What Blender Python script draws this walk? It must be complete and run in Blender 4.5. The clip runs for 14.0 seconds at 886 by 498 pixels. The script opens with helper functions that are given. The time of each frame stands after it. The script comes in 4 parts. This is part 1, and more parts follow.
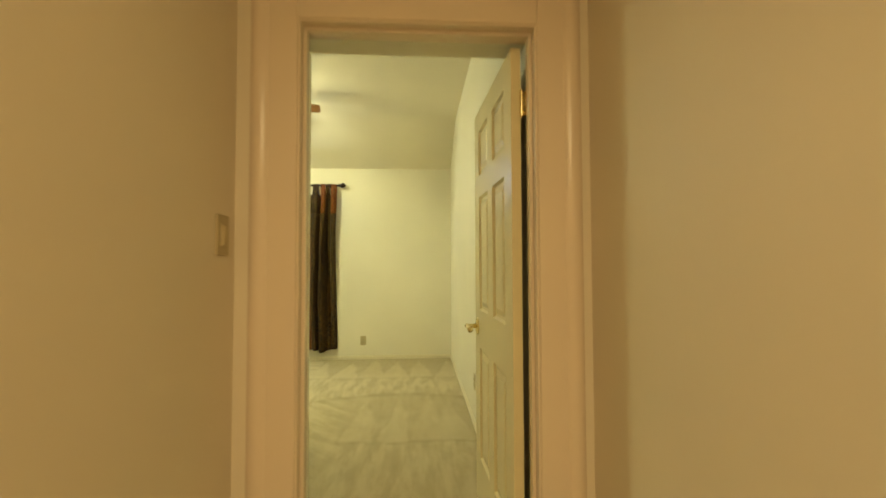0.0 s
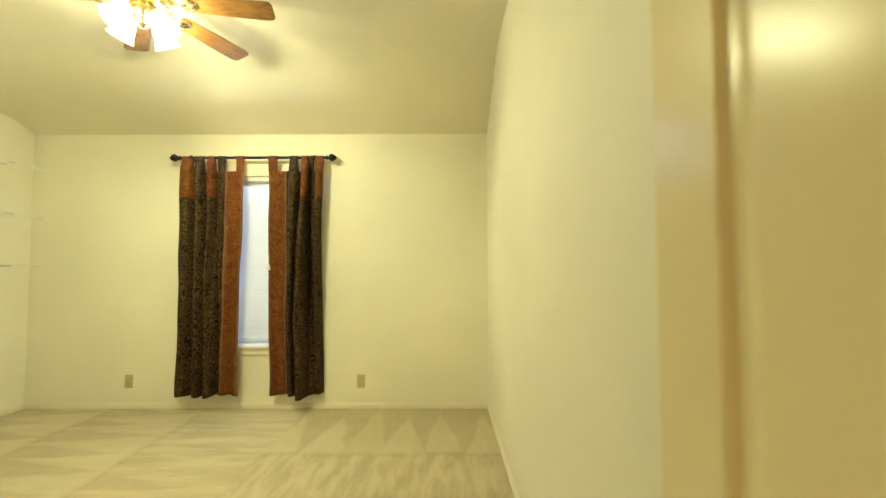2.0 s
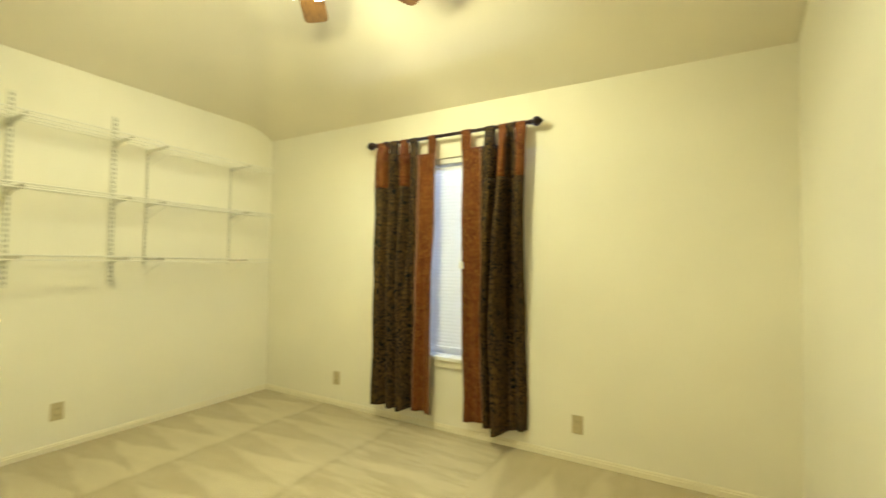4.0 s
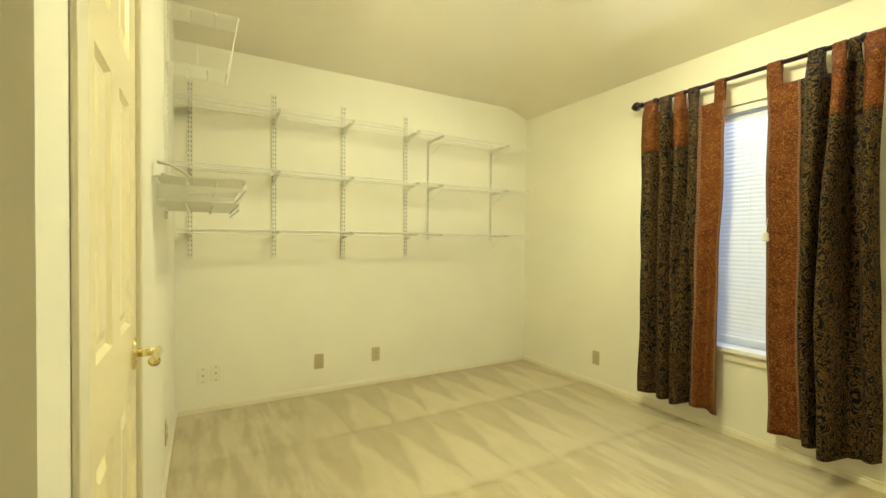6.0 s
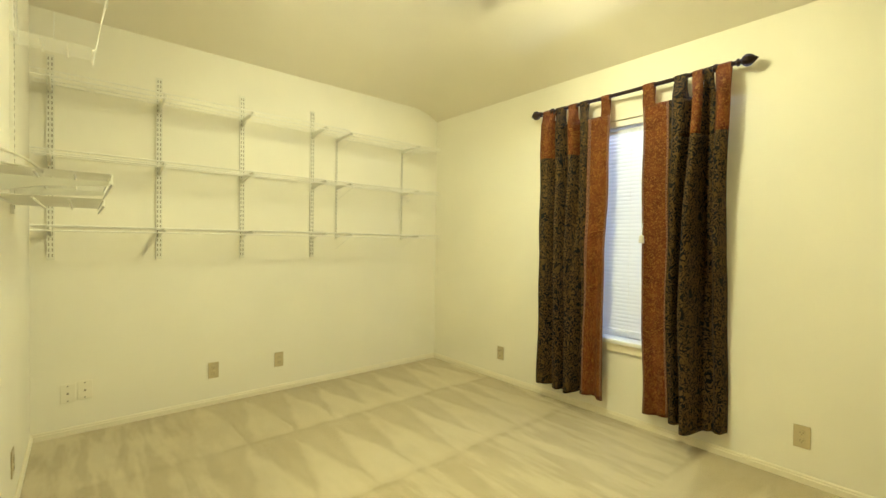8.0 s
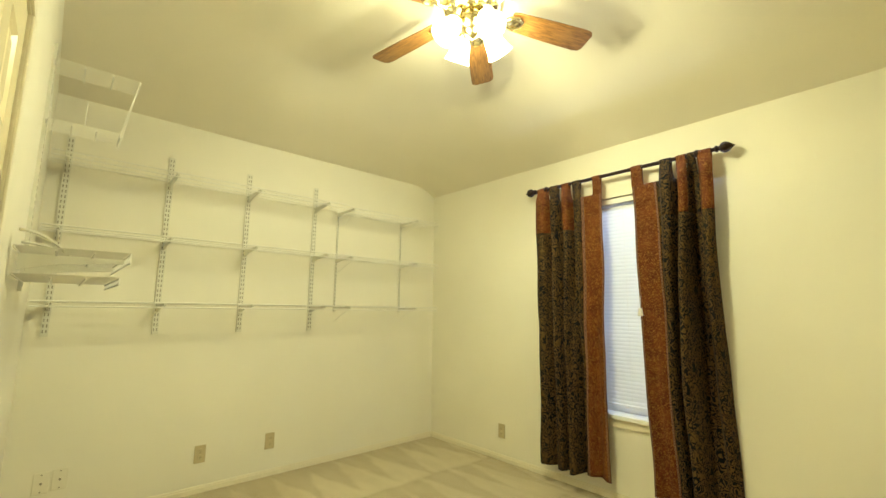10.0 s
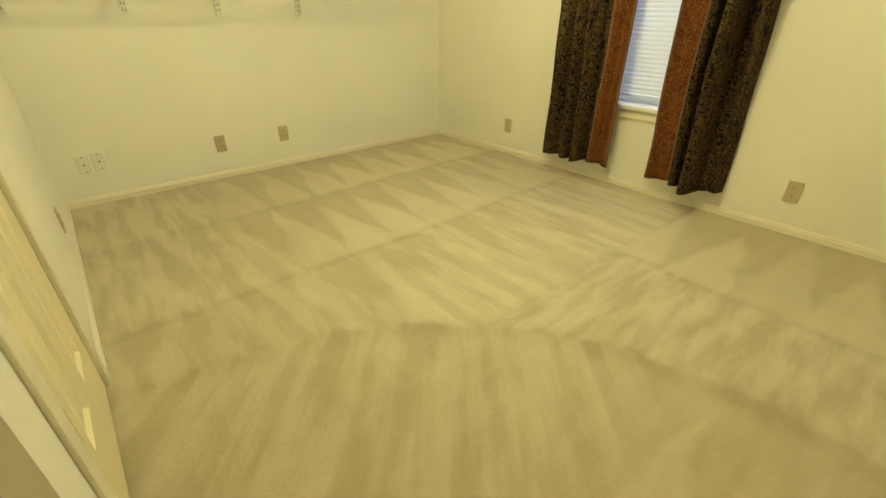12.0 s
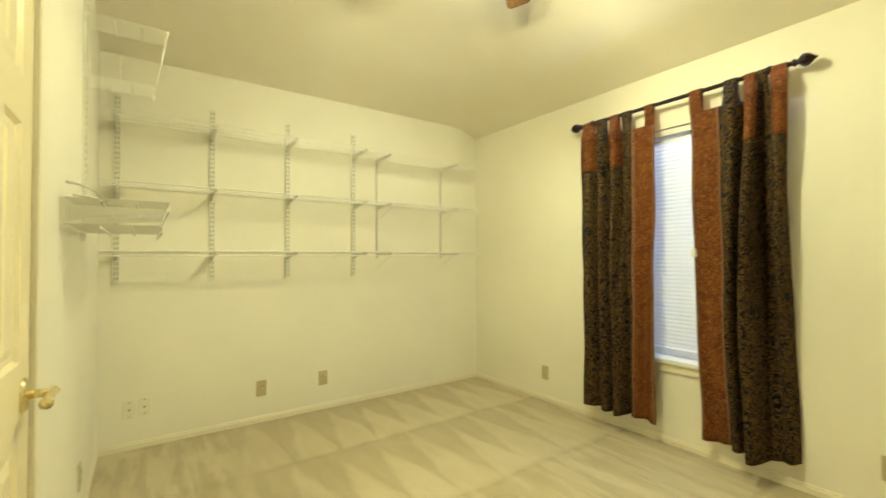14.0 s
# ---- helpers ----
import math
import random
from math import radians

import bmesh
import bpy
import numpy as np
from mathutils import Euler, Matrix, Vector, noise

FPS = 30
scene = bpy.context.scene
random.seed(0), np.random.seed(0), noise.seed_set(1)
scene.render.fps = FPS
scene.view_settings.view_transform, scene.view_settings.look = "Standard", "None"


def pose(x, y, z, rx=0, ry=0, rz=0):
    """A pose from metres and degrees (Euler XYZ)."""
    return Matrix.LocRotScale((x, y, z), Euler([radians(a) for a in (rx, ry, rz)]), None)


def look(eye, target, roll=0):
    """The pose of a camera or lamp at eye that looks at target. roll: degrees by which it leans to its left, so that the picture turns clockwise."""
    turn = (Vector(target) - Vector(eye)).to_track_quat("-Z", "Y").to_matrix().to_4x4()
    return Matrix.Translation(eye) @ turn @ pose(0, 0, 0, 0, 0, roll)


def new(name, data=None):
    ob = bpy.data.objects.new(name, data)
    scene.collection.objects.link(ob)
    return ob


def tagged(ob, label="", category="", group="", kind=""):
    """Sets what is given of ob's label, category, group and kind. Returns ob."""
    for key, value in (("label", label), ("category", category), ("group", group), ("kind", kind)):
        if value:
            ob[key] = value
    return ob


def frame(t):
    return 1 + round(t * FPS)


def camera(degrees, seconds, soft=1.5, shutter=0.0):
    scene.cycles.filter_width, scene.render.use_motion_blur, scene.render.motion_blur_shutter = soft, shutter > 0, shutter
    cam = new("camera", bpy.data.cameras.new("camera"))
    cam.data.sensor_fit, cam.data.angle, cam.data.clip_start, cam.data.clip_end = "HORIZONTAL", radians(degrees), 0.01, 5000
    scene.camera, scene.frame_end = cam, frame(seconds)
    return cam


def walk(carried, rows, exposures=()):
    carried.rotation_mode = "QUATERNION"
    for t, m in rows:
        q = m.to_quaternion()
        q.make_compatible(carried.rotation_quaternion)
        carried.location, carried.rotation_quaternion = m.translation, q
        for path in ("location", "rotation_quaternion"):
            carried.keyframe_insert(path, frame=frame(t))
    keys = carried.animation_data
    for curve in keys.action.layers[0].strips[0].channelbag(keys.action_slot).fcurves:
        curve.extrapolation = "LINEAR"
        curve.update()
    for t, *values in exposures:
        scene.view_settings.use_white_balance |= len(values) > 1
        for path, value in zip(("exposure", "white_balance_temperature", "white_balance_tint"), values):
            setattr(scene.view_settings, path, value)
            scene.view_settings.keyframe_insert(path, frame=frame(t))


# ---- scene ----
cam = camera(92.4, 14.0, 1.5, 0.5)
PATH = [
    (0, (0.270, -0.127, 1.205), (0.366, 1.525, 1.264), -0.2),
    (0.3, (0.303, 0.148, 1.213), (0.392, 1.8, 1.239), 0.2),
    (0.5, (0.323, 0.366, 1.224), (0.377, 2.017, 1.29), 0.3),
    (0.6, (0.329, 0.484, 1.228), (0.33, 2.137, 1.281), 1.4),
    (0.7, (0.336, 0.568, 1.233), (0.324, 2.221, 1.27), 1.4),
    (1, (0.336, 0.781, 1.217), (0.306, 2.435, 1.242), 1.5),
    (1.3, (0.311, 1.045, 1.224), (0.342, 2.698, 1.295), 0.6),
    (1.5, (0.304, 1.189, 1.231), (0.37, 2.841, 1.279), -0.2),
    (2, (0.308, 1.587, 1.237), (0.301, 3.239, 1.308), -0.1),
    (2.2, (0.251, 1.718, 1.253), (0.247, 3.371, 1.306), 0.4),
    (4.3, (0.112, 2.582, 1.255), (-0.887, 3.9, 1.311), 1.1),
    (4.5, (0.057, 2.561, 1.232), (-1.056, 3.784, 1.285), 1.3),
    (5, (0.007, 2.542, 1.207), (-1.307, 3.546, 1.224), 0.6),
    (5.5, (-0.022, 2.518, 1.202), (-1.428, 3.387, 1.179), 0.1),
    (6, (-0.038, 2.497, 1.197), (-1.476, 3.315, 1.169), 0.5),
    (6.5, (-0.035, 2.511, 1.197), (-1.438, 3.386, 1.173), 0.7),
    (7, (-0.017, 2.526, 1.202), (-1.334, 3.527, 1.18), 0.7),
    (7.5, (0.002, 2.557, 1.197), (-1.262, 3.623, 1.165), 0.8),
    (8, (0.01, 2.567, 1.208), (-1.249, 3.64, 1.179), 0.8),
    (8.2, (0.017, 2.567, 1.231), (-1.243, 3.638, 1.265), 0.6),
    (10.3, (-0.02, 2.469, 1.237), (-1.239, 3.561, 1.475), 0.6),
    (10.5, (-0.022, 2.507, 1.225), (-1.254, 3.611, 1.238), 0.5),
    (11, (-0.024, 2.536, 1.133), (-1.216, 3.58, 0.657), 0.6),
    (11.5, (-0.028, 2.535, 1.087), (-1.14, 3.491, 0.321), 0.2),
    (12, (-0.036, 2.516, 1.075), (-1.13, 3.464, 0.275), 0.2),
    (12.5, (-0.059, 2.487, 1.105), (-1.179, 3.484, 0.408), 0.8),
    (13, (-0.053, 2.485, 1.212), (-1.286, 3.576, 1.036), 0.1),
    (13.5, (-0.004, 2.522, 1.224), (-1.258, 3.6, 1.265), -0.2),
    (14, (-0.008, 2.574, 1.217), (-1.36, 3.526, 1.251), -0.3),
]
walk(cam, [(t, look(eye, target, roll)) for t, eye, target, roll in PATH], [
    (0.0, 0.0, 6650, 7), (0.5, 0.18, 6650, 4), (1.3, 0.28, 6680, 5), (2.2, 0.25, 6520, 9),
    (4.5, 0.26, 6330, 11), (8.0, 0.28, 6280, 12), (10.3, 0.06, 6350, 11), (10.8, -0.06, 6600, 12),
    (11.5, 0.02, 6780, 11), (12.0, 0.10, 6740, 11), (12.5, 0.14, 6700, 11), (13.0, 0.25, 6380, 12), (14.0, 0.23, 6320, 12),
])

# ---- light ----
world = bpy.data.worlds.new("World")
scene.world = world
world.use_nodes = True
wn = world.node_tree.nodes
bg = wn["Background"]
sky = wn.new("ShaderNodeTexSky")
sky.sky_type, sky.sun_disc, sky.sun_elevation, sky.sun_rotation = "NISHITA", False, radians(35), radians(200)
world.node_tree.links.new(sky.outputs[0], bg.inputs[0])
bg.inputs[1].default_value = 0.05
BULB, WARM = 30.5, (1.0, 0.99, 0.55)

# daylight in the window's opening
day = bpy.data.lights.new("window_daylight", "AREA")
day.shape, day.size, day.size_y, day.energy, day.color = "RECTANGLE", 1.4, 2.2, 31.0, (0.62, 0.76, 1.0)
day_ob = new("window_daylight", day)
day_ob.matrix_basis = look((-1.365, 5.66, 1.55), (-1.365, 4.6, 0.95))

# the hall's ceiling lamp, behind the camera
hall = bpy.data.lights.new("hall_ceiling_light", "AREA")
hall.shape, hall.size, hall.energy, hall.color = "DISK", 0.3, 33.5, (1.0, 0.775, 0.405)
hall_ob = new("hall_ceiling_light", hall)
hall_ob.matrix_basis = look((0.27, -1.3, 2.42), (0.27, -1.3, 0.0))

# ---- helpers for building ----
def part(name, bm, material, parent=None, label="", smooth=False):
    """Links a bmesh as one mesh object, under a thing or a part where one is given."""
    me = bpy.data.meshes.new(name)
    bm.normal_update()
    bm.to_mesh(me)
    bm.free()
    me.materials.append(material)
    if smooth:
        for p in me.polygons:
            p.use_smooth = True
    ob = new(name, me)
    if parent is not None:
        ob.parent = parent
    if label:
        tagged(ob, label)
    return ob


def thing(name, m, label, category, group=""):
    """An empty at the base of a thing, which parents its parts."""
    ob = new(name)
    ob.empty_display_size = 0.05
    ob.matrix_basis = m
    return tagged(ob, label, category, group)


def structure(name, bm, material, label="", parent=None):
    ob = part(name, bm, material, parent)
    return tagged(ob, label, "", "", "structure")


def box(bm, x0, x1, y0, y1, z0, z1, bevel=0.0, m=None, segments=2):
    t = Matrix.Translation(((x0 + x1) / 2, (y0 + y1) / 2, (z0 + z1) / 2)) @ Matrix.Diagonal((x1 - x0, y1 - y0, z1 - z0, 1))
    made = bmesh.ops.create_cube(bm, size=1, matrix=t)["verts"]
    if bevel:
        edges = list({e for v in made for e in v.link_edges})
        made = [v for v in bmesh.ops.bevel(bm, geom=edges, offset=bevel, segments=segments, affect="EDGES", profile=0.6)["verts"]]
    if m is not None:
        bmesh.ops.transform(bm, matrix=m, verts=made)
    return bm


def rod(bm, a, b, r0, r1=None, seg=10, caps=True):
    a, b = Vector(a), Vector(b)
    way = b - a
    m = Matrix.Translation((a + b) / 2) @ way.to_track_quat("Z", "Y").to_matrix().to_4x4()
    bmesh.ops.create_cone(bm, cap_ends=caps, segments=seg, radius1=r0, radius2=r0 if r1 is None else r1, depth=way.length, matrix=m)
    return bm


def lathe(bm, profile, m=None, seg=24):
    """A turned body from (radius, height) pairs, round the z axis of m."""
    m = m or Matrix()
    rings = []
    for r, h in profile:
        rings.append([bm.verts.new(m @ Vector((r * math.cos(2 * math.pi * i / seg), r * math.sin(2 * math.pi * i / seg), h))) for i in range(seg)])
    for lo, hi in zip(rings, rings[1:]):
        for i in range(seg):
            bm.faces.new((lo[i], lo[(i + 1) % seg], hi[(i + 1) % seg], hi[i]))
    for ring, flip in ((rings[0], True), (rings[-1], False)):
        if profile[0 if flip else -1][0] > 1e-4:
            bm.faces.new(list(reversed(ring)) if flip else ring)
    return bm


def sweep(bm, points, radius, seg=8):
    """A tube along points; radius is a number or one for each point."""
    pts = [Vector(p) for p in points]
    rings = []
    for i, p in enumerate(pts):
        way = (pts[min(i + 1, len(pts) - 1)] - pts[max(i - 1, 0)]).normalized()
        q = way.to_track_quat("Z", "Y")
        r = radius[i] if isinstance(radius, (list, tuple)) else radius
        rings.append([bm.verts.new(p + q @ Vector((r * math.cos(2 * math.pi * k / seg), r * math.sin(2 * math.pi * k / seg), 0))) for k in range(seg)])
    for lo, hi in zip(rings, rings[1:]):
        for k in range(seg):
            bm.faces.new((lo[k], lo[(k + 1) % seg], hi[(k + 1) % seg], hi[k]))
    bm.faces.new(list(reversed(rings[0])))
    bm.faces.new(rings[-1])
    return bm


# ---- materials ----
class Nodes:
    """Short hand for building a node material."""

    def __init__(self, name, colour=(0.8, 0.8, 0.8), rough=0.5, metal=0.0):
        self.material = bpy.data.materials.new(name)
        self.material.use_nodes = True
        self.tree = self.material.node_tree
        self.shader = self.tree.nodes["Principled BSDF"]
        self.shader.inputs["Base Color"].default_value = (*colour, 1)
        self.shader.inputs["Roughness"].default_value = rough
        self.shader.inputs["Metallic"].default_value = metal
        self.place = self.tree.nodes.new("ShaderNodeTexCoord").outputs["Object"]

    def put(self, socket, value):
        if isinstance(value, bpy.types.NodeSocket):
            self.tree.links.new(value, socket)
        else:
            socket.default_value = value

    def math(self, op, a, b=0.0, c=0.0, clamp=False):
        n = self.tree.nodes.new("ShaderNodeMath")
        n.operation, n.use_clamp = op, clamp
        for s, v in zip(n.inputs, (a, b, c)):
            self.put(s, v)
        return n.outputs[0]

    def noise(self, scale, detail=3.0, where=None, stretch=None, rough=0.55, distort=0.0):
        n = self.tree.nodes.new("ShaderNodeTexNoise")
        v = where or self.place
        if stretch:
            mp = self.tree.nodes.new("ShaderNodeMapping")
            mp.inputs["Scale"].default_value = stretch
            self.put(mp.inputs["Vector"], v)
            v = mp.outputs[0]
        self.put(n.inputs["Vector"], v)
        n.inputs["Scale"].default_value, n.inputs["Detail"].default_value = scale, detail
        n.inputs["Roughness"].default_value, n.inputs["Distortion"].default_value = rough, distort
        return n.outputs["Fac"]

    def span(self, v, a, b, lo=0.0, hi=1.0):
        n = self.tree.nodes.new("ShaderNodeMapRange")
        n.interpolation_type = "SMOOTHSTEP"
        for s, x in zip(("Value", "From Min", "From Max", "To Min", "To Max"), (v, a, b, lo, hi)):
            self.put(n.inputs[s], x)
        return n.outputs[0]

    def mix(self, fac, a, b):
        n = self.tree.nodes.new("ShaderNodeMix")
        n.data_type = "RGBA"
        self.put(n.inputs[0], fac)
        for s, v in ((n.inputs[6], a), (n.inputs[7], b)):
            self.put(s, (*v, 1) if isinstance(v, tuple) else v)
        return n.outputs[2]

    def colour(self, value):
        self.put(self.shader.inputs["Base Color"], value)

    def bump(self, height, strength=0.2, distance=0.01):
        n = self.tree.nodes.new("ShaderNodeBump")
        n.inputs["Strength"].default_value, n.inputs["Distance"].default_value = strength, distance
        self.put(n.inputs["Height"], height)
        self.put(self.shader.inputs["Normal"], n.outputs[0])

    def xyz(self):
        n = self.tree.nodes.new("ShaderNodeSeparateXYZ")
        self.put(n.inputs[0], self.place)
        return n.outputs


def paint(name, colour, rough, grain=140.0, relief=0.12, spread=0.04):
    """Rolled paint: a fine orange peel and faint broad unevenness."""
    n = Nodes(name, colour, rough)
    broad = n.span(n.noise(1.3, 2.0), 0.2, 0.8)
    n.colour(n.mix(broad, tuple(c * (1 - spread) for c in colour), tuple(min(1, c * (1 + spread * 0.6)) for c in colour)))
    if relief:
        n.bump(n.noise(grain, 2.0), relief, 0.004)
    return n.material


WALL = paint("wall_paint", (0.80, 0.765, 0.645), 0.62, 170.0, 0.05)
CEIL = paint("ceiling_paint", (0.79, 0.735, 0.60), 0.8, 90.0, 0.25)
HALL = paint("hall_paint", (0.74, 0.66, 0.53), 0.6, 170.0, 0.05)
TRIM = paint("trim_paint", (0.77, 0.71, 0.55), 0.28, 160.0, 0.02, 0.02)
DOOR = paint("door_paint", (0.80, 0.71, 0.465), 0.24, 120.0, 0.025, 0.02)
DOOR.node_tree.nodes["Principled BSDF"].inputs["Specular IOR Level"].default_value = 0.2
CASE = paint("hall_trim_paint", (0.77, 0.65, 0.515), 0.27, 160.0, 0.02, 0.02)


def carpet():
    """Beige plush carpet with vacuum strokes, the pile's light and shade painted as colour."""
    n = Nodes("carpet_pile", (0.6, 0.53, 0.4), 0.95)
    x0, y0, _ = n.xyz()

    def wobble(v, noise, amount):
        return n.math("ADD", v, n.math("MULTIPLY", n.math("SUBTRACT", noise, 0.5), amount))

    x = wobble(wobble(x0, n.noise(2.6, 2.0), 0.10), n.noise(22.0, 2.0), 0.030)
    y = wobble(wobble(y0, n.noise(3.1, 2.0, stretch=(1.1, 0.9, 1)), 0.10), n.noise(24.0, 2.0, stretch=(0.9, 1.1, 1)), 0.030)

    def chance(v, seed):
        w = n.tree.nodes.new("ShaderNodeTexWhiteNoise")
        w.noise_dimensions = "1D"
        n.put(w.inputs["W"], n.math("ADD", v, seed))
        return w.outputs["Value"]

    def wedge(u, period, along, seed):
        """Pale triangles with uneven tips; along runs from 0 at the base to 1 at the tip."""
        c = n.math("DIVIDE", u, period)
        cell, f = n.math("FLOOR", c), n.math("FRACT", c)
        a, b = chance(cell, seed), chance(cell, seed + 0.37)
        tip = n.math("ADD", 0.34, n.math("MULTIPLY", a, 0.32))
        tri = n.math("MULTIPLY", n.math("ABSOLUTE", n.math("SUBTRACT", f, tip)), 2.0)
        full = n.math("SUBTRACT", 1.12, n.math("MULTIPLY", along, n.math("ADD", 0.95, n.math("MULTIPLY", b, 0.45))))
        return n.math("MULTIPLY", n.span(n.math("SUBTRACT", full, tri), -0.17, 0.19), n.math("ADD", 0.72, n.math("MULTIPLY", b, 0.28)))

    def choose(mask, a, b):
        return n.math("ADD", n.math("MULTIPLY", mask, a), n.math("MULTIPLY", n.math("SUBTRACT", 1.0, mask), b))

    def below(v, limit, soft=0.015):
        return n.span(v, limit - soft, limit + soft, 1.0, 0.0)

    def strip(lo, width):
        """1 at the western edge of a band, 0 at its eastern edge."""
        return n.math("SUBTRACT", 1.0, n.math("DIVIDE", n.math("SUBTRACT", x, lo), width), clamp=True)

    across = n.span(n.noise(1.0, 3.0, stretch=(2.2, 11.0, 1.0)), 0.40, 0.60)
    lengthways = n.span(n.noise(1.0, 3.0, stretch=(13.0, 3.0, 1.0)), 0.33, 0.67)
    west = wedge(n.math("ADD", y, 0.11), 0.285, strip(-3.40, 0.78), 3.1)
    second = wedge(n.math("ADD", y, 0.02), 0.265, strip(-2.62, 0.85), 11.3)
    third = choose(0.45, wedge(n.math("ADD", y, 0.12), 0.42, strip(-1.77, 0.87), 23.7), across)
    v = choose(below(x, -2.62), west, second)
    v = choose(n.span(y, 2.85, 3.25, 0.75, 0.0), across, v)
    v = choose(below(x, -1.77), v, third)
    north = wedge(n.math("ADD", x, 0.11), 0.285, n.math("DIVIDE", n.math("SUBTRACT", y, 4.46), 0.80, clamp=True), 31.9)
    nearer = wedge(n.math("ADD", x, 0.04), 0.24, n.math("DIVIDE", n.math("SUBTRACT", y, 2.82), 0.95, clamp=True), 47.3)
    v = choose(below(x, -0.90), v, choose(below(y, 4.46), lengthways, north))

    # the last strokes, drawn back towards the doorway
    dx, dy = n.math("SUBTRACT", x0, 0.10), n.math("SUBTRACT", y0, 2.40)
    r = n.math("SQRT", n.math("ADD", n.math("MULTIPLY", dx, dx), n.math("MULTIPLY", dy, dy)))
    r = wobble(wobble(r, n.noise(5.0, 2.0), 0.07), n.noise(24.0, 2.0), 0.03)
    comb = n.tree.nodes.new("ShaderNodeCombineXYZ")
    side = n.math("ADD", n.math("MULTIPLY", x0, 0.66), n.math("MULTIPLY", y0, 0.75))
    ahead = n.math("SUBTRACT", n.math("MULTIPLY", y0, 0.66), n.math("MULTIPLY", x0, 0.75))
    n.put(comb.inputs[0], n.math("MULTIPLY", side, 9.5))
    n.put(comb.inputs[1], n.math("MULTIPLY", ahead, 1.2))
    fan = n.span(n.noise(1.0, 3.0, comb.outputs[0]), 0.40, 0.60)
    rows = choose(below(y, 2.82), lengthways, choose(0.22, lengthways, n.math("MULTIPLY", nearer, 1.15)))
    fan = choose(below(x, -0.30, 0.14), fan, rows)
    v = choose(below(r, 1.51, 0.02), n.math("SUBTRACT", n.math("MULTIPLY", fan, 0.80), 0.08), v)

    def seam(d, width):
        return n.span(n.math("ABSOLUTE", d), 0.0, width, 1.0, 0.0)

    lines = n.math("MAXIMUM", seam(n.math("ADD", x, 1.77), 0.06), n.math("MULTIPLY", seam(n.math("ADD", x, 2.62), 0.06), 0.6))
    lines = n.math("MAXIMUM", lines, n.math("MULTIPLY", seam(n.math("ADD", x, 0.90), 0.06), below(y, 4.46)))
    lines = n.math("MAXIMUM", lines, n.math("MULTIPLY", seam(n.math("SUBTRACT", y, 4.46), 0.05), n.math("SUBTRACT", 1.0, below(x, -0.90))))
    lines = n.math("MULTIPLY", lines, n.math("SUBTRACT", 1.0, below(r, 1.51)))
    lines = n.math("MAXIMUM", lines, seam(n.math("SUBTRACT", r, 1.48), 0.09))
    lines = n.math("MAXIMUM", lines, n.math("MULTIPLY", seam(n.math("SUBTRACT", y, 2.81), 0.05), n.math("SUBTRACT", 1.0, below(x, -0.32, 0.08))))
    lines = n.math("MULTIPLY", lines, n.span(n.noise(6.0, 2.0), 0.3, 0.6, 0.06, 0.26))
    streak = choose(below(x, -0.90), across, lengthways)
    blot = n.noise(5.0, 4.0)
    v = n.math("SUBTRACT", n.math("ADD", n.math("MULTIPLY", v, 0.46), n.math("ADD", n.math("MULTIPLY", streak, 0.12), n.math("MULTIPLY", blot, 0.42))), lines, clamp=True)
    tuft = n.noise(420.0, 2.0)
    clump = n.noise(70.0, 2.0)
    # shaded and lit lie of the nap, put into two colours
    low = n.mix(tuft, (0.362, 0.290, 0.158), (0.432, 0.354, 0.206))
    high = n.mix(tuft, (0.600, 0.520, 0.338), (0.685, 0.603, 0.410))
    v = wobble(v, clump, 0.22)
    n.colour(n.mix(n.math("ADD", v, 0.0, clamp=True), low, high))
    n.bump(n.math("ADD", tuft, n.math("MULTIPLY", clump, 0.8)), 0.6, 0.006)
    n.shader.inputs["Sheen Weight"].default_value = 0.25
    n.shader.inputs["Specular IOR Level"].default_value = 0.1
    return n.material


CARPET = carpet()


def brocade():
    """Dark green cloth with a scrolling bronze leaf pattern."""
    n = Nodes("dark_brocade", (0.02, 0.025, 0.02), 0.75)
    field = n.noise(25.0, 0.8, distort=1.1, stretch=(1.0, 1.0, 0.85))
    scroll = n.math("PINGPONG", n.math("MULTIPLY", field, 6.0), 0.5)
    figure = n.span(n.math("ADD", scroll, n.math("MULTIPLY", n.math("SUBTRACT", n.noise(60.0, 2.0), 0.5), 0.26)), 0.19, 0.30)
    age = n.span(n.noise(4.0, 3.0), 0.35, 0.65)
    ground = n.mix(age, (0.006, 0.007, 0.008), (0.011, 0.011, 0.011))
    leaf = n.mix(n.noise(90.0, 2.0), (0.066, 0.038, 0.012), (0.140, 0.080, 0.026))
    n.colour(n.mix(n.math("MULTIPLY", figure, 0.9), ground, leaf))
    n.bump(n.math("ADD", figure, n.noise(300.0, 2.0)), 0.3, 0.002)
    n.shader.inputs["Specular IOR Level"].default_value = 0.08
    return n.material


def rust():
    """Rust-red cloth flecked with small gold flowers."""
    n = Nodes("rust_brocade", (0.3, 0.08, 0.02), 0.7)
    fleck = n.span(n.noise(85.0, 3.0, distort=1.8), 0.50, 0.62)
    base = n.mix(n.span(n.noise(14.0, 3.0), 0.3, 0.7), (0.085, 0.020, 0.006), (0.138, 0.038, 0.010))
    n.colour(n.mix(n.math("MULTIPLY", fleck, 0.85), base, (0.25, 0.118, 0.028)))
    n.bump(n.math("ADD", fleck, n.noise(300.0, 2.0)), 0.3, 0.002)
    n.shader.inputs["Specular IOR Level"].default_value = 0.1
    return n.material


